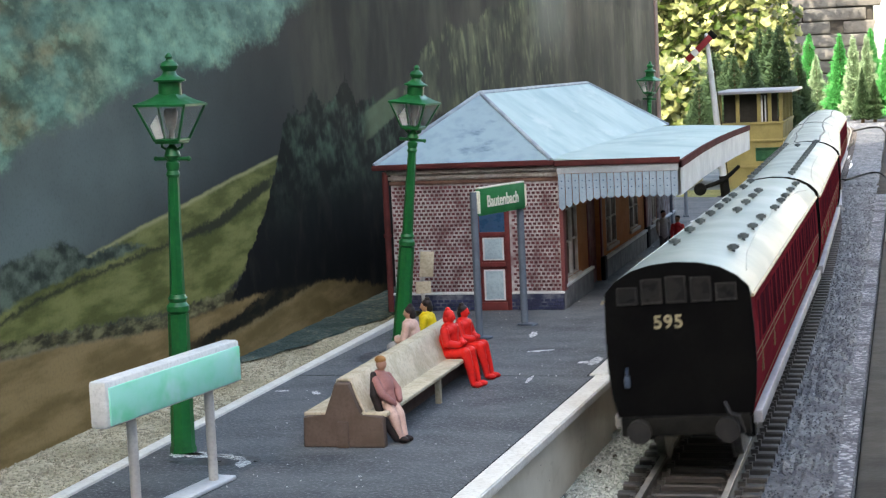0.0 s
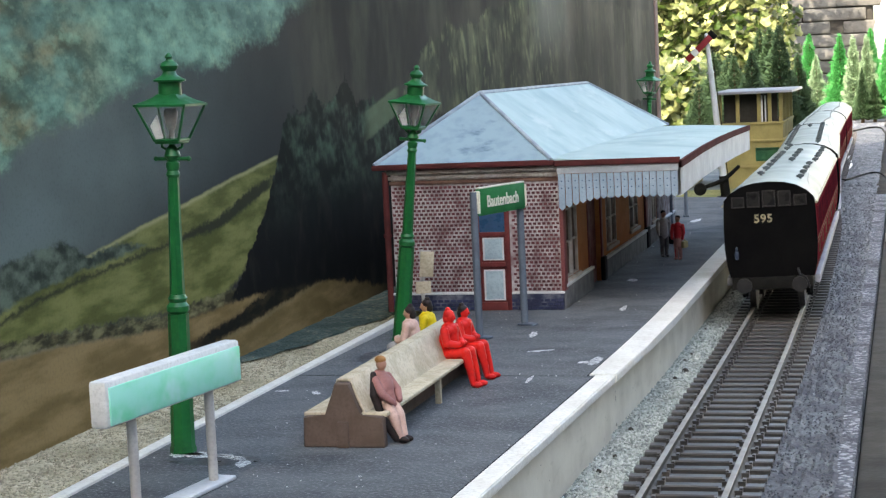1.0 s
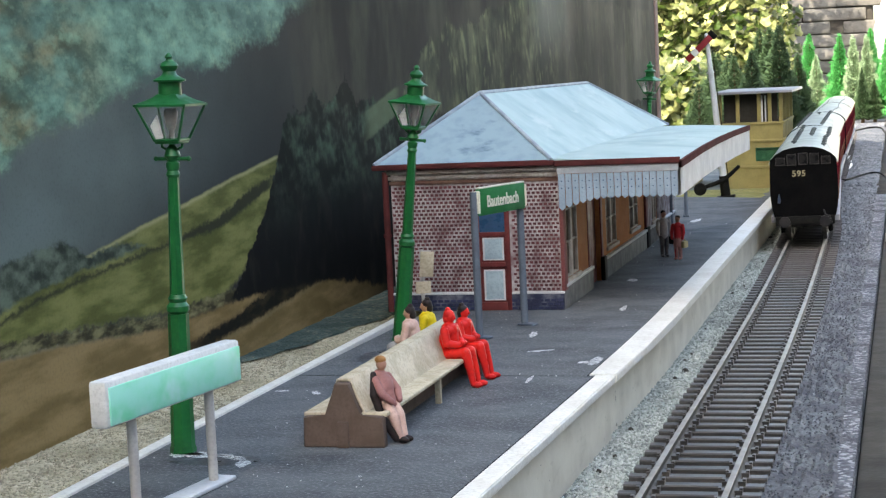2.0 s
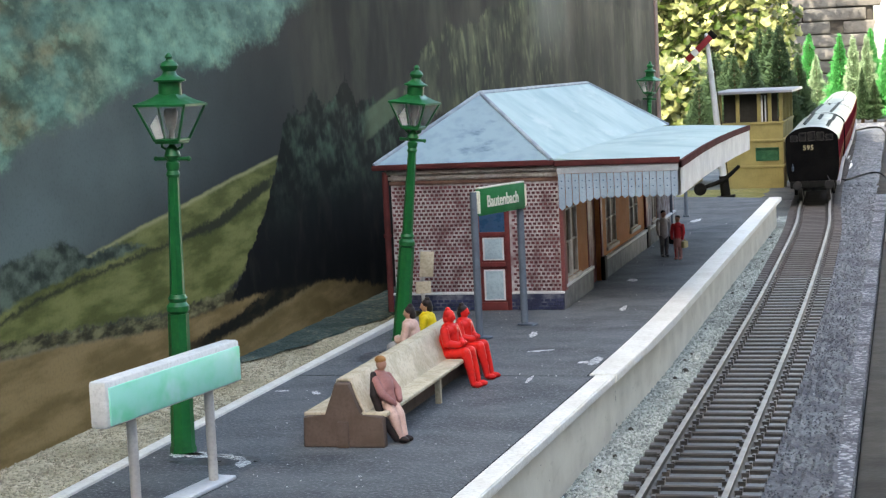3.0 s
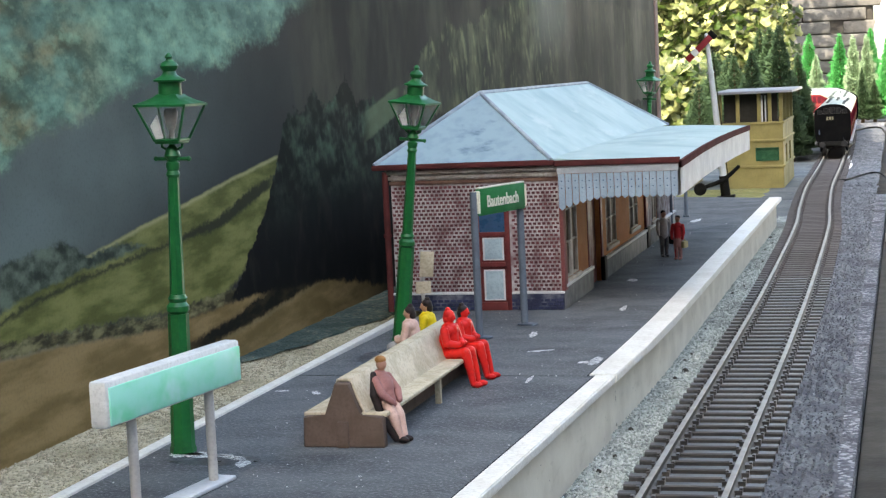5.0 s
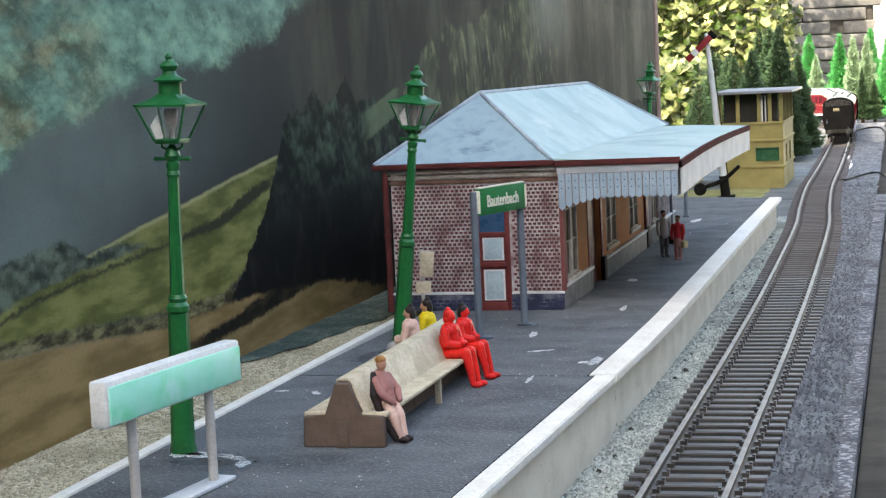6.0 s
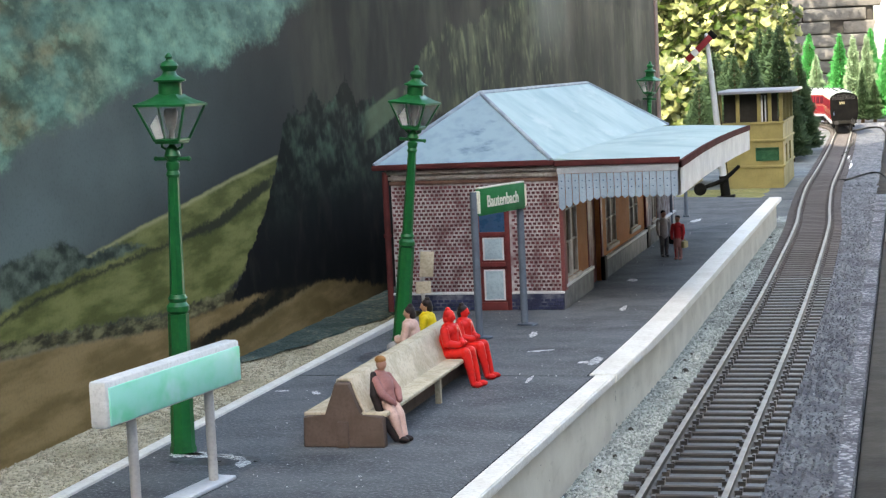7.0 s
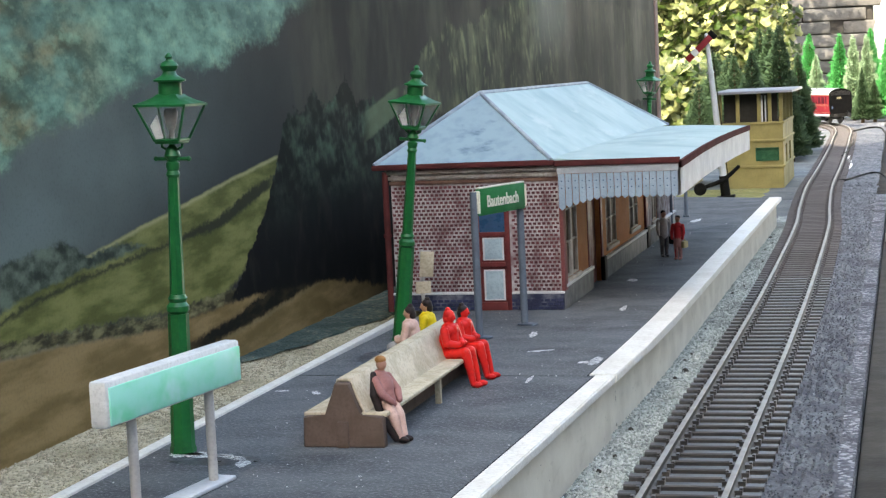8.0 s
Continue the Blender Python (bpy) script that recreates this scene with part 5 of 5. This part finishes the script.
# ---------------------------------------------------------------- signal box
def make_signal_box():
    sb = thing("signal_box", (-104.5, 1225, BED), "mustard-yellow model signal box with a flat grey roof", "signal box")
    X0, X1, D = -24.5, 20.5, 110.0
    b = bm_new()
    holes = [(1.5, 17.0, 20.0, 28.5)]
    x = X0
    for x0, x1, z0, z1 in holes:
        box(b, x, x0, 0, 2, 0, 46)
        box(b, x0, x1, 0, 2, 0, z0)
        box(b, x0, x1, 0, 2, z1, 46)
        x = x1
    box(b, x, X1, 0, 2, 0, 46)
    box(b, X0, X0 + 2, 2, D, 0, 46)
    box(b, X0, X1, D, D + 2, 0, 46)
    for y0, y1, z0, z1 in ((2, 20, 0, 46), (20, 40, 0, 14), (20, 40, 30, 46), (40, 60, 0, 46), (60, 80, 0, 14), (60, 80, 30, 46), (80, D, 0, 46)):
        box(b, X1 - 2, X1, y0, y1, z0, z1)
    part("lower_wall", b, M["yellow_wall"], sb)
    for z in (14.5, 33.0, 45.5):
        b = bm_new()
        box(b, X0 - 0.8, X1 + 1.0, -1.0, D + 2.5, z, z + 1.8, 0.3)
        part("string_course", b, M["yellow_wall"], sb)
    b = bm_new()
    box(b, 1.5, 17.0, 1.0, 1.6, 20, 28.5)
    for x0, x1, z0, z1 in ((1.0, 2.0, 19.5, 29), (16.5, 17.5, 19.5, 29), (2.0, 16.5, 19.5, 20.5), (2.0, 16.5, 28, 29)):
        box(b, x0, x1, -0.6, 1.0, z0, z1, 0.1)
    part("front_window", b, M["box_glass"], sb, "green-tinted strip window")
    for y in (20, 60):
        b = bm_new()
        box(b, X1 - 1.6, X1 - 1.0, y, y + 20, 14, 30)
        part("side_window", b, M["dark_glass"], sb)
    # glazed operating floor
    for x, y in ((X0 + 1, 1), (X1 - 1.2, 1), (4.0, 1), (11.5, 1), (-11, 1), (X1 - 1.2, 36), (X1 - 1.2, 74), (X1 - 1.2, D), (X0 + 1, D)):
        b = bm_new()
        box(b, x - 1.3, x + 1.3, y - 1.0, y + 1.6, 47.3, 67.5, 0.2)
        part("corner_post", b, M["yellow_wall"], sb)
    b = bm_new()
    box(b, X0 + 3, X1 - 4, 8, 10, 47, 67)
    part("inner_wall", b, M["old_timber"], sb, "dark interior wall")
    b = bm_new()
    for x in (6.2, 8.6):
        rod(b, (x, 0.5, 47.4), (x, 0.5, 66), 0.6, n=6)
    part("glazing_bar", b, M["white_board"], sb)
    b = bm_new()
    box(b, X0, X1, 0, D, 46.6, 47.3)
    part("floor_plate", b, M["old_timber"], sb)
    b = bm_new()
    box(b, X0 - 4, X1 + 7.5, -7, D + 8, 67.5, 69.5, 0.4)
    part("flat_roof", b, M["grey_plastic"], sb, "flat overhanging grey roof")


M["box_glass"] = plain("box_glass", (0.03, 0.10, 0.05), (0.05, 0.15, 0.08), 5, 1.0, 0.15, bump=0.0)
make_signal_box()
bed_strip("dry_grass", lambda y: -187.0, lambda y: -93.0 + 3 * noise.noise((y * 0.05, 2, 2)), 1000, 1216, lambda y: BED + 0.6, M["dry_grass"], "dry yellow scatter grass before the signal box", rough=0.9)


# ---------------------------------------------------------------- model conifers
def crown_mesh(name, height, radius, material, seed, count=5200, shaggy=1.0):
    """A cone of many small upturned needle clumps with an uneven outline."""
    rnd = random.Random(seed)
    verts, faces = [], []
    for i in range(count):
        k = rnd.random() ** 0.62
        h = height * (0.06 + 0.94 * (1 - k))
        tier = 0.86 + 0.14 * math.sin(h / height * 40 + seed)
        r = radius * (k ** 0.85) * tier * rnd.uniform(0.55, 1.06)
        a = rnd.uniform(0, 2 * math.pi)
        r *= 1 + 0.16 * math.sin(3 * a + seed) * shaggy
        c = Vector((r * math.cos(a), r * math.sin(a), h))
        out = Vector((math.cos(a), math.sin(a), rnd.uniform(-0.25, 0.9))).normalized()
        side = out.cross(Vector((0, 0, 1))).normalized()
        up = side.cross(out)
        s = rnd.uniform(2.0, 4.2) * (0.6 + 0.5 * k) * height / 110
        j = len(verts)
        w = s * 0.42
        verts += [c - side * w, c + side * w, c + up * w * 0.9, c + out * s * 1.3 + up * rnd.uniform(-0.4, 0.6) * s]
        faces += [(j, j + 1, j + 3), (j + 1, j + 2, j + 3), (j + 2, j, j + 3)]
    me = bpy.data.meshes.new(name)
    me.from_pydata([v * MM for v in verts], [], faces)
    me.materials.append(material)
    return me


def leafy(name, a, b, rough=0.6, glow=0.25, power=1.0):
    n = Net(name)
    r = n.t.nodes.new("ShaderNodeNewGeometry").outputs["Random Per Island"]
    col = n.mix(n.math("POWER", r, power), a, b)
    col = n.mix(n.step(n.noise(18, 3), 0.35, 0.7, 0, 0.5), col, tuple(v * 0.55 for v in a))
    n.done(col, rough, spec=0.25)
    tr = n.t.nodes.new("ShaderNodeBsdfTranslucent")
    n.put(tr.inputs[0], col)
    ms = n.t.nodes.new("ShaderNodeMixShader")
    ms.inputs[0].default_value = glow
    n.put(ms.inputs[1], n.b.outputs[0])
    n.put(ms.inputs[2], tr.outputs[0])
    n.put(n.t.nodes["Material Output"].inputs[0], ms.outputs[0])
    return n.m


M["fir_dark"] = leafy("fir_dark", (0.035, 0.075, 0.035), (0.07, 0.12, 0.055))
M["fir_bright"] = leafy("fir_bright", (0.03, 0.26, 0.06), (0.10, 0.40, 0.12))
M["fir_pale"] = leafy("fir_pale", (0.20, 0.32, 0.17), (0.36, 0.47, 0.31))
M["bark"] = plain("bark", (0.10, 0.065, 0.04), (0.07, 0.045, 0.03), 4, 0.8, 0.9, bump=0.2)

CROWNS = {}


def make_conifer(x, y, z, height, radius, kind, label, turn):
    key = (kind, round(height / 12), round(radius / 4))
    if key not in CROWNS:
        CROWNS[key] = crown_mesh("crown", height, radius, M[kind], len(CROWNS) + 3)
    tr = thing("model_conifer", (x, y, z), label, "tree", "model conifers", turn)
    b = bm_new()
    turned(b, [(2.6, -1), (2.2, height * 0.1), (1.2, height * 0.6), (0.3, height * 0.97)], 8)
    part("trunk", b, M["bark"], tr)
    ob = new("crown", CROWNS[key])
    ob.parent = tr


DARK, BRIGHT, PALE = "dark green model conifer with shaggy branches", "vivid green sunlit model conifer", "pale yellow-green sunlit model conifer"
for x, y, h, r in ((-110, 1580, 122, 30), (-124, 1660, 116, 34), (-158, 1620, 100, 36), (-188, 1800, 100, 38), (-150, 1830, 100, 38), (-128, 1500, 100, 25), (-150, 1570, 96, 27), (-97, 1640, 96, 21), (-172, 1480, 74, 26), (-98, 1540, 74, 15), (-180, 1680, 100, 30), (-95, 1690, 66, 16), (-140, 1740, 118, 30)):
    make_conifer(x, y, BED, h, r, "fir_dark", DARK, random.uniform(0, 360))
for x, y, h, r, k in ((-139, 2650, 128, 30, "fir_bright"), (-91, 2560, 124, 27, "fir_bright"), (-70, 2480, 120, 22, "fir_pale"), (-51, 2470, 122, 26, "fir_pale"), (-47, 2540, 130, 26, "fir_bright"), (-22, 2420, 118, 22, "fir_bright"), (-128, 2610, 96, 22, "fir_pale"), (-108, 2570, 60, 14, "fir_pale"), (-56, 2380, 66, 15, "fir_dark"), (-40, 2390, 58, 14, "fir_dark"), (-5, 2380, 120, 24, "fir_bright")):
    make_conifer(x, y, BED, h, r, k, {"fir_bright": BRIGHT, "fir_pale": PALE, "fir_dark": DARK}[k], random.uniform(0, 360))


# ---------------------------------------------------------------- ivy hedge, garden wall and the far garden
def ivy_mesh(regions, seed):
    """Many five-pointed leaves, each a small bent fan; regions: x0, x1, y0, y1, z0, z1, count, size (mm)."""
    rnd = random.Random(seed)
    verts, faces = [], []
    shape = [(0, -0.5), (0.45, -0.42), (0.62, 0.05), (0.3, 0.2), (0, 0.7), (-0.3, 0.2), (-0.62, 0.05), (-0.45, -0.42)]
    for x0, x1, y0, y1, z0, z1, count, size in regions:
        for i in range(count):
            c = Vector((rnd.uniform(x0, x1), rnd.uniform(y0, y1), rnd.uniform(z0, z1)))
            q = Euler((rnd.uniform(0.1, 1.5), rnd.uniform(-0.7, 0.7), rnd.uniform(-1.2, 1.2))).to_matrix()
            s = size * rnd.uniform(0.55, 1.25)
            j = len(verts)
            verts.append(c + q @ Vector((0, 0, 0.12 * s)))
            for u, v in shape:
                verts.append(c + q @ Vector((u * s, v * s, -0.1 * s * abs(u))))
            for k in range(8):
                faces.append((j, j + 1 + k, j + 1 + (k + 1) % 8))
    me = bpy.data.meshes.new("ivy")
    me.from_pydata([v * MM for v in verts], [], faces)
    return me


# random leaf tones carry the shaded gaps and bright highlights in their colour
M["ivy_leaf"] = leafy("ivy_leaf", (0.035, 0.065, 0.01), (0.52, 0.53, 0.24), 0.35, 0.25, 2.2)
me = ivy_mesh([(-1300, -190, 3050, 3420, -300, 500, 19000, 15), (-560, -190, 3000, 3100, -250, 420, 5200, 15), (-370, -215, 1880, 2080, -4, 92, 2600, 11)], 5)
me.materials.append(M["ivy_leaf"])
tagged(new("ivy_hedge", me), "sunlit yellow-green ivy hedge behind the layout", "hedge", kind="stuff")
b = bm_new()
for i in range(20):
    x = -1250 + i * 42 + random.uniform(-15, 15)
    pts = [(x, 3300, -900), (x + random.uniform(-40, 40), 3280, -400), (x + random.uniform(-70, 70), 3260, 100), (x + random.uniform(-90, 90), 3280, 600)]
    limb(b, pts, [14, 11, 8, 4], 6)
tagged(new("ivy_stem", to_mesh("ivy_stem", b, M["bark"])), "tangled brown ivy stems", "hedge", kind="stuff")

M["stone_block"] = random_shade("stone_block", (0.11, 0.108, 0.106), (0.18, 0.175, 0.17), 0.85, 2.0, 12)
M["wall_mortar"] = plain("wall_mortar", (0.06, 0.056, 0.052), (0.045, 0.042, 0.04), 60, 8, 0.9, bump=1.0)
garden_wall = tagged(new("garden_wall"), "weathered grey stone garden wall", "wall", kind="structure")
b = bm_new()
box(b, -1500, -62, 3651, 3800, -900, 900)
part("core", b, M["wall_mortar"], garden_wall)
b = bm_new()
box(b, -64, 64, -12, 12, -12.5, 12.5, 3)
block = to_mesh("stone", b, M["stone_block"])
for r in range(26):
    for c in range(4):
        ob = new("stone", block)
        ob.parent = garden_wall
        ob.matrix_basis = pose((-135 - 134 * c + (67 if r % 2 else 0) + random.uniform(-14, 14)) * MM, (3656 + random.uniform(-4, 4)) * MM, (-150 + 27 * r) * MM, random.uniform(-1, 1), random.uniform(-1, 1), random.uniform(-1, 1))
M["whitewash"] = plain("whitewash", (0.78, 0.77, 0.74), (0.70, 0.69, 0.66), 120, 14, 0.8, bump=0.6)
b = bm_new()
box(b, -58, 1500, 3560, 3700, -900, 140)
extruded(b, [(-58, 140), (1500, 140), (1500, 900), (160, 900)], "y", 3560, 3700)
setting("shed_wall", b, M["whitewash"], "sunlit whitewashed shed wall", "wall")


# ---------------------------------------------------------------- cables and clips on the open side
def cable(pts, r, label):
    b = bm_new()
    limb(b, [tuple(p) for p in smooth_line(pts, 6)], [r] * ((len(pts) - 1) * 6 + 1), 7)
    return solid("cable", b, M["black"], label, "cable", "cables")


cable([(-50, 1268, -2.6), (-43, 1262, -2.4), (-36, 1290, -2.2), (-26, 1320, -1.6), (-17, 1300, -1.8), (-8, 1230, -7.6), (2, 1200, -8.2)], 0.75, "black wire across the ballast shoulder")
cable([(-56, 1960, 3), (-50, 1980, 3.5), (-40, 2010, 4), (-30, 2005, 4), (-24, 1960, 2.5), (-12, 1800, -7.5)], 1.0, "black wire looped beside the far track")
cable([(-55, 1550, -0.8), (-52, 1600, 0), (-53, 1660, 0.8), (-50, 1720, 1.2), (-52, 1800, 1.6)], 0.8, "black wire lying along the track")
for y in (905, 985):
    b = bm_new()
    box(b, -2.5, 3.5, -9, 9, 0, 3.2, 0.6)
    rod(b, (0, 0, 3), (0, 0, 4.6), 1.2, n=8)
    solid("cable_clip", b, M["white_clip"], "white plastic cable clip on the plank", "clip", "cable clips", (-8.5, y, -9))
b = bm_new()
for i in range(3):
    blob(b, (1.0 - i * 2.2, i * 55 - 60, 0.2 * i), (1.7, 40, 0.6), seg=12)
solid("plaster_patch", b, M["white_clip"], "white lump of plaster beside the track", "plaster", "", (-46.0, 1500, -3.4))



# ---------------------------------------------------------------- the train
COACH = 248.0
SIDE = [(14.1, 13.5), (15.1, 18), (15.6, 24), (15.6, 31), (15.3, 38.0)]
ROOF = [(15.8, 38.0), (15.1, 40.2), (12.8, 42.6), (9.3, 44.6), (5.2, 45.7), (0, 46.1)]


def make_coach(rows_of_vents, label, last=False):
    co = thing("passenger_coach", (0, 0, 0), label, "railway coach", "coaches of the train")
    # roof shell
    prof = ROOF + [(-x, z) for x, z in ROOF[-2::-1]]
    b = bm_new()
    extruded(b, prof, "y", 0.6, COACH - 0.6)
    roof = part("roof", b, M["coach_roof"], co, "pale grey-green coach roof")
    b = bm_new()
    for s in (-1, 1):
        rod(b, (s * 15.75, 0.4, 38.3), (s * 15.75, COACH - 0.4, 38.3), 0.4, n=6)
    part("gutter", b, M["buff"], roof)
    for s in (-1, 1):
        b = bm_new()
        arc = [(s * (13.4 - 3.4 * math.sin(math.pi * i / 10) ** 0.6), 14 + (COACH - 28) * i / 10) for i in range(11)]
        limb(b, [(x, y, float(np.interp(abs(x), [q[0] for q in ROOF[::-1]], [q[1] for q in ROOF[::-1]]))) for x, y in arc], [0.22] * 11, 5)
        part("rain_strip", b, M["coach_roof"], roof, "thin curved rain strip")
    for x, ys in rows_of_vents:
        for y in ys:
            z = float(np.interp(abs(x), [q[0] for q in ROOF[::-1]], [q[1] for q in ROOF[::-1]]))
            b = bm_new()
            rod(b, (x, y, z - 0.5), (x, y, z + 0.8), 0.45, n=8)
            rod(b, (x, y, z + 0.5), (x, y, z + 1.7), 1.2, 0.75, n=8)
            box(b, x - 1.35, x + 1.35, y - 0.5, y + 0.5, z + 0.7, z + 1.4, 0.1)
            part("roof_vent", b, M["vent"], roof)
    if not rows_of_vents:
        for x in (-6, 6):
            b = bm_new()
            limb(b, [(x, 10, 45.5), (x, 60, 45.6), (x * 1.3, 120, 45.2), (x, 190, 45.6), (x, 246, 45.5)], [0.45] * 5, 6)
            part("roof_pipe", b, M["vent"], roof, "dark pipe run along the roof")
    # sides
    for s in (-1, 1):
        b = bm_new()
        outline = [(s * x, z) for x, z in SIDE] + [(s * (x - 1.0), z) for x, z in SIDE[::-1]]
        extruded(b, outline, "y", 1.0, COACH - 1.0)
        wall = part("side_wall", b, M["maroon"], co, "maroon panelled coach side")
        y = 8.0
        i = 0
        while y < COACH - 14:
            wide = 10.5 if i % 3 else 5.0
            b = bm_new()
            x = s * 15.5
            box(b, x - 0.25, x + 0.25, y, y + wide, 27.0, 36.0, 0.15)
            w = part("window", b, M["dark_maroon"], wall)
            b = bm_new()
            for y0, y1, z0, z1 in ((y - 0.4, y, 26.6, 36.4), (y + wide, y + wide + 0.4, 26.6, 36.4), (y, y + wide, 26.6, 27.0), (y, y + wide, 36.0, 36.4)):
                box(b, x - 0.32, x + 0.32, y0, y1, z0, z1)
            part("window_frame", b, M["maroon"], w)
            if i % 3 == 0:
                b = bm_new()
                box(b, x - 0.3, x + 0.3, y + 5.6, y + 6.1, 22.8, 23.4)
                box(b, x - 0.25, x + 0.25, y + 6.4, y + 6.7, 20, 27, 0.1)
                part("door_handle", b, M["dull_brass"], wall)
            y += wide + 2.2
            i += 1
        b = bm_new()
        for z, x in ((25.6, 15.62), (24.2, 15.6), (15.5, 14.6)):
            box(b, s * x - 0.05, s * x + 0.05, 2, COACH - 2, z, z + 0.3)
        part("lining", b, M["dull_brass"], wall, "thin dull brass-coloured lining")
    # ends
    full = SIDE + ROOF[1:] + [(-x, z) for x, z in (SIDE + ROOF[1:-1])[::-1]]
    for y0, y1 in ((0.0, 1.0), (COACH - 1.0, COACH)):
        b = bm_new()
        extruded(b, full, "y", y0, y1)
        end = part("end_panel", b, M["coach_end"], co, "matt black coach end")
        if y0 == 0.0 and last:
            for i in range(5):
                x = -10.4 + i * 5.2
                zt = (41.3, 42.8, 43.2, 42.8, 41.3)[i]
                b = bm_new()
                for x0, x1, z0, z1 in ((x - 2.2, x - 1.85, 37.5, zt), (x + 1.85, x + 2.2, 37.5, zt), (x - 1.85, x + 1.85, 37.5, 37.9), (x - 1.85, x + 1.85, zt - 0.35, zt)):
                    box(b, x0, x1, -0.35, 0.0, z0, z1, 0.1)
                fr = part("end_window", b, M["black_satin"], end, "blacked-out end window")
                b = bm_new()
                box(b, x - 1.85, x + 1.85, -0.12, 0.0, 37.9, zt - 0.35)
                part("pane", b, M["dark_glass"], fr)
            glyphs("595", 3.9, 0.06, M["number_paint"], end, "number", pose(-0.0021, -0.0001, 0.0335, 90, 0, 0), "pale yellow running number 595", 0.09, 1.12)
            b = bm_new()
            box(b, -12.2, -11.0, -1.2, 0, 20.0, 22.6, 0.3)
            box(b, -11.9, -11.3, -0.9, 0, 22.6, 24.2, 0.2)
            part("lamp_bracket", b, M["lamp_blue"], end, "small blue-grey lamp bracket")
            b = bm_new()
            limb(b, [(8.6, -0.8, 16), (9.4, -1.4, 14), (11.2, -1.6, 13.2), (12.2, -1.2, 10)], [0.45] * 4, 6)
            part("vacuum_pipe", b, M["black_satin"], end)
        if y0 > 0:
            b = bm_new()
            box(b, -5, 5, COACH, COACH + 4.5, 15, 40, 0.4)
            part("gangway", b, M["black"], end, "black corridor bellows")
    # underframe, step boards, bogies
    b = bm_new()
    box(b, -12, 12, 1, COACH - 1, 10.5, 13.5, 0.2)
    frame_part = part("underframe", b, M["black"], co)
    for s in (-1, 1):
        b = bm_new()
        box(b, s * 14.7 - 1.0, s * 14.7 + 1.0, 4, COACH - 4, 10.6, 13.4, 0.25)
        part("step_board", b, M["grey_plastic"], frame_part, "grey step board along the side")
    b = bm_new()
    box(b, -13.5, 13.5, -1.2, 1.0, 9.5, 13.6, 0.25)
    part("buffer_beam", b, M["black"], frame_part)
    for x in (-9.2, 9.2):
        b = bm_new()
        rod(b, (x, -0.8, 11.3), (x, -4.5, 11.3), 1.1, n=10)
        rod(b, (x, -4.5, 11.3), (x, -5.3, 11.3), 2.6, n=16)
        part("buffer", b, M["black_satin"], frame_part)
    for yc in (40, COACH - 40):
        b = bm_new()
        for s in (-1, 1):
            box(b, s * 10.8 - 0.8, s * 10.8 + 0.8, yc - 22, yc + 22, 5.0, 8.2, 0.3)
            for y in (yc - 17, yc + 17):
                box(b, s * 11.2 - 1.0, s * 11.2 + 1.0, y - 2.2, y + 2.2, 4.0, 8.0, 0.3)
        box(b, -10, 10, yc - 4, yc + 4, 6.0, 10.6, 0.3)
        bogie = part("bogie", b, M["black"], co)
        for y in (yc - 17, yc + 17):
            b = bm_new()
            rod(b, (-9.5, y, 7.0), (9.5, y, 7.0), 0.9, n=8)
            for s in (-1, 1):
                rod(b, (s * 7.6, y, 7.0), (s * 9.4, y, 7.0), 7.0, n=24)
                rod(b, (s * 7.2, y, 7.0), (s * 7.6, y, 7.0), 7.7, n=24)
            part("wheelset", b, M["wheel_steel"], bogie)
    return co


M["black_satin"] = plain("black_satin", (0.02, 0.02, 0.022), (0.03, 0.03, 0.03), 5, 0.7, 0.42, bump=0.01)
M["lamp_blue"] = plain("lamp_blue", (0.06, 0.085, 0.13), (0.05, 0.07, 0.1), 3, 0.6, 0.45, bump=0.0)

vents_a = [(-4.8, [38, 66, 88, 111, 133, 153, 172, 206, 232]), (2.2, [114, 139, 161, 181]), (9.4, [29, 53, 78, 103]), (10.4, [137, 161, 179, 203, 228])]
vents_b = [(-8.5, [12 + 17.5 * i for i in range(14)]), (6.0, [12 + 17.5 * i for i in range(14)]), (-1.0, [200])]
TRAIN = [make_coach(vents_a, "maroon passenger coach with pale roof and black numbered end", True),
         make_coach(vents_b, "maroon passenger coach with two rows of roof vents"),
         make_coach([], "maroon passenger coach with pipes along its roof"),
         make_coach([], "maroon passenger coach at the head of the train")]

# distance of the train's tail along the track, mm, against seconds
TAIL = [(0, 345), (0.5, 460), (1, 574), (1.5, 688), (2, 801), (3, 1027), (4, 1266), (5, 1509), (6, 1752), (7, 1995), (8, 2238)]


def motions():
    ts = [i * 0.25 for i in range(33)]
    t0, s0 = zip(*TAIL)
    fit = np.polyfit(t0, s0, 5)
    for i, coach in enumerate(TRAIN):
        rows = []
        for t in ts:
            s = float(np.polyval(fit, t)) + i * (COACH + 6)
            a, c = on_path(s + 40), on_path(s + COACH - 40)
            d = (c - a).normalized()
            p = a - d * 40
            turn = math.degrees(math.atan2(-d.x, d.y))
            rows.append((t, pose(p.x * MM, p.y * MM, p.z * MM, math.degrees(math.asin(d.z)), float(np.interp(s, [348, 700, 2600], [-2.5, -0.9, -0.8])), turn)))
        walk(coach, rows)


motions()
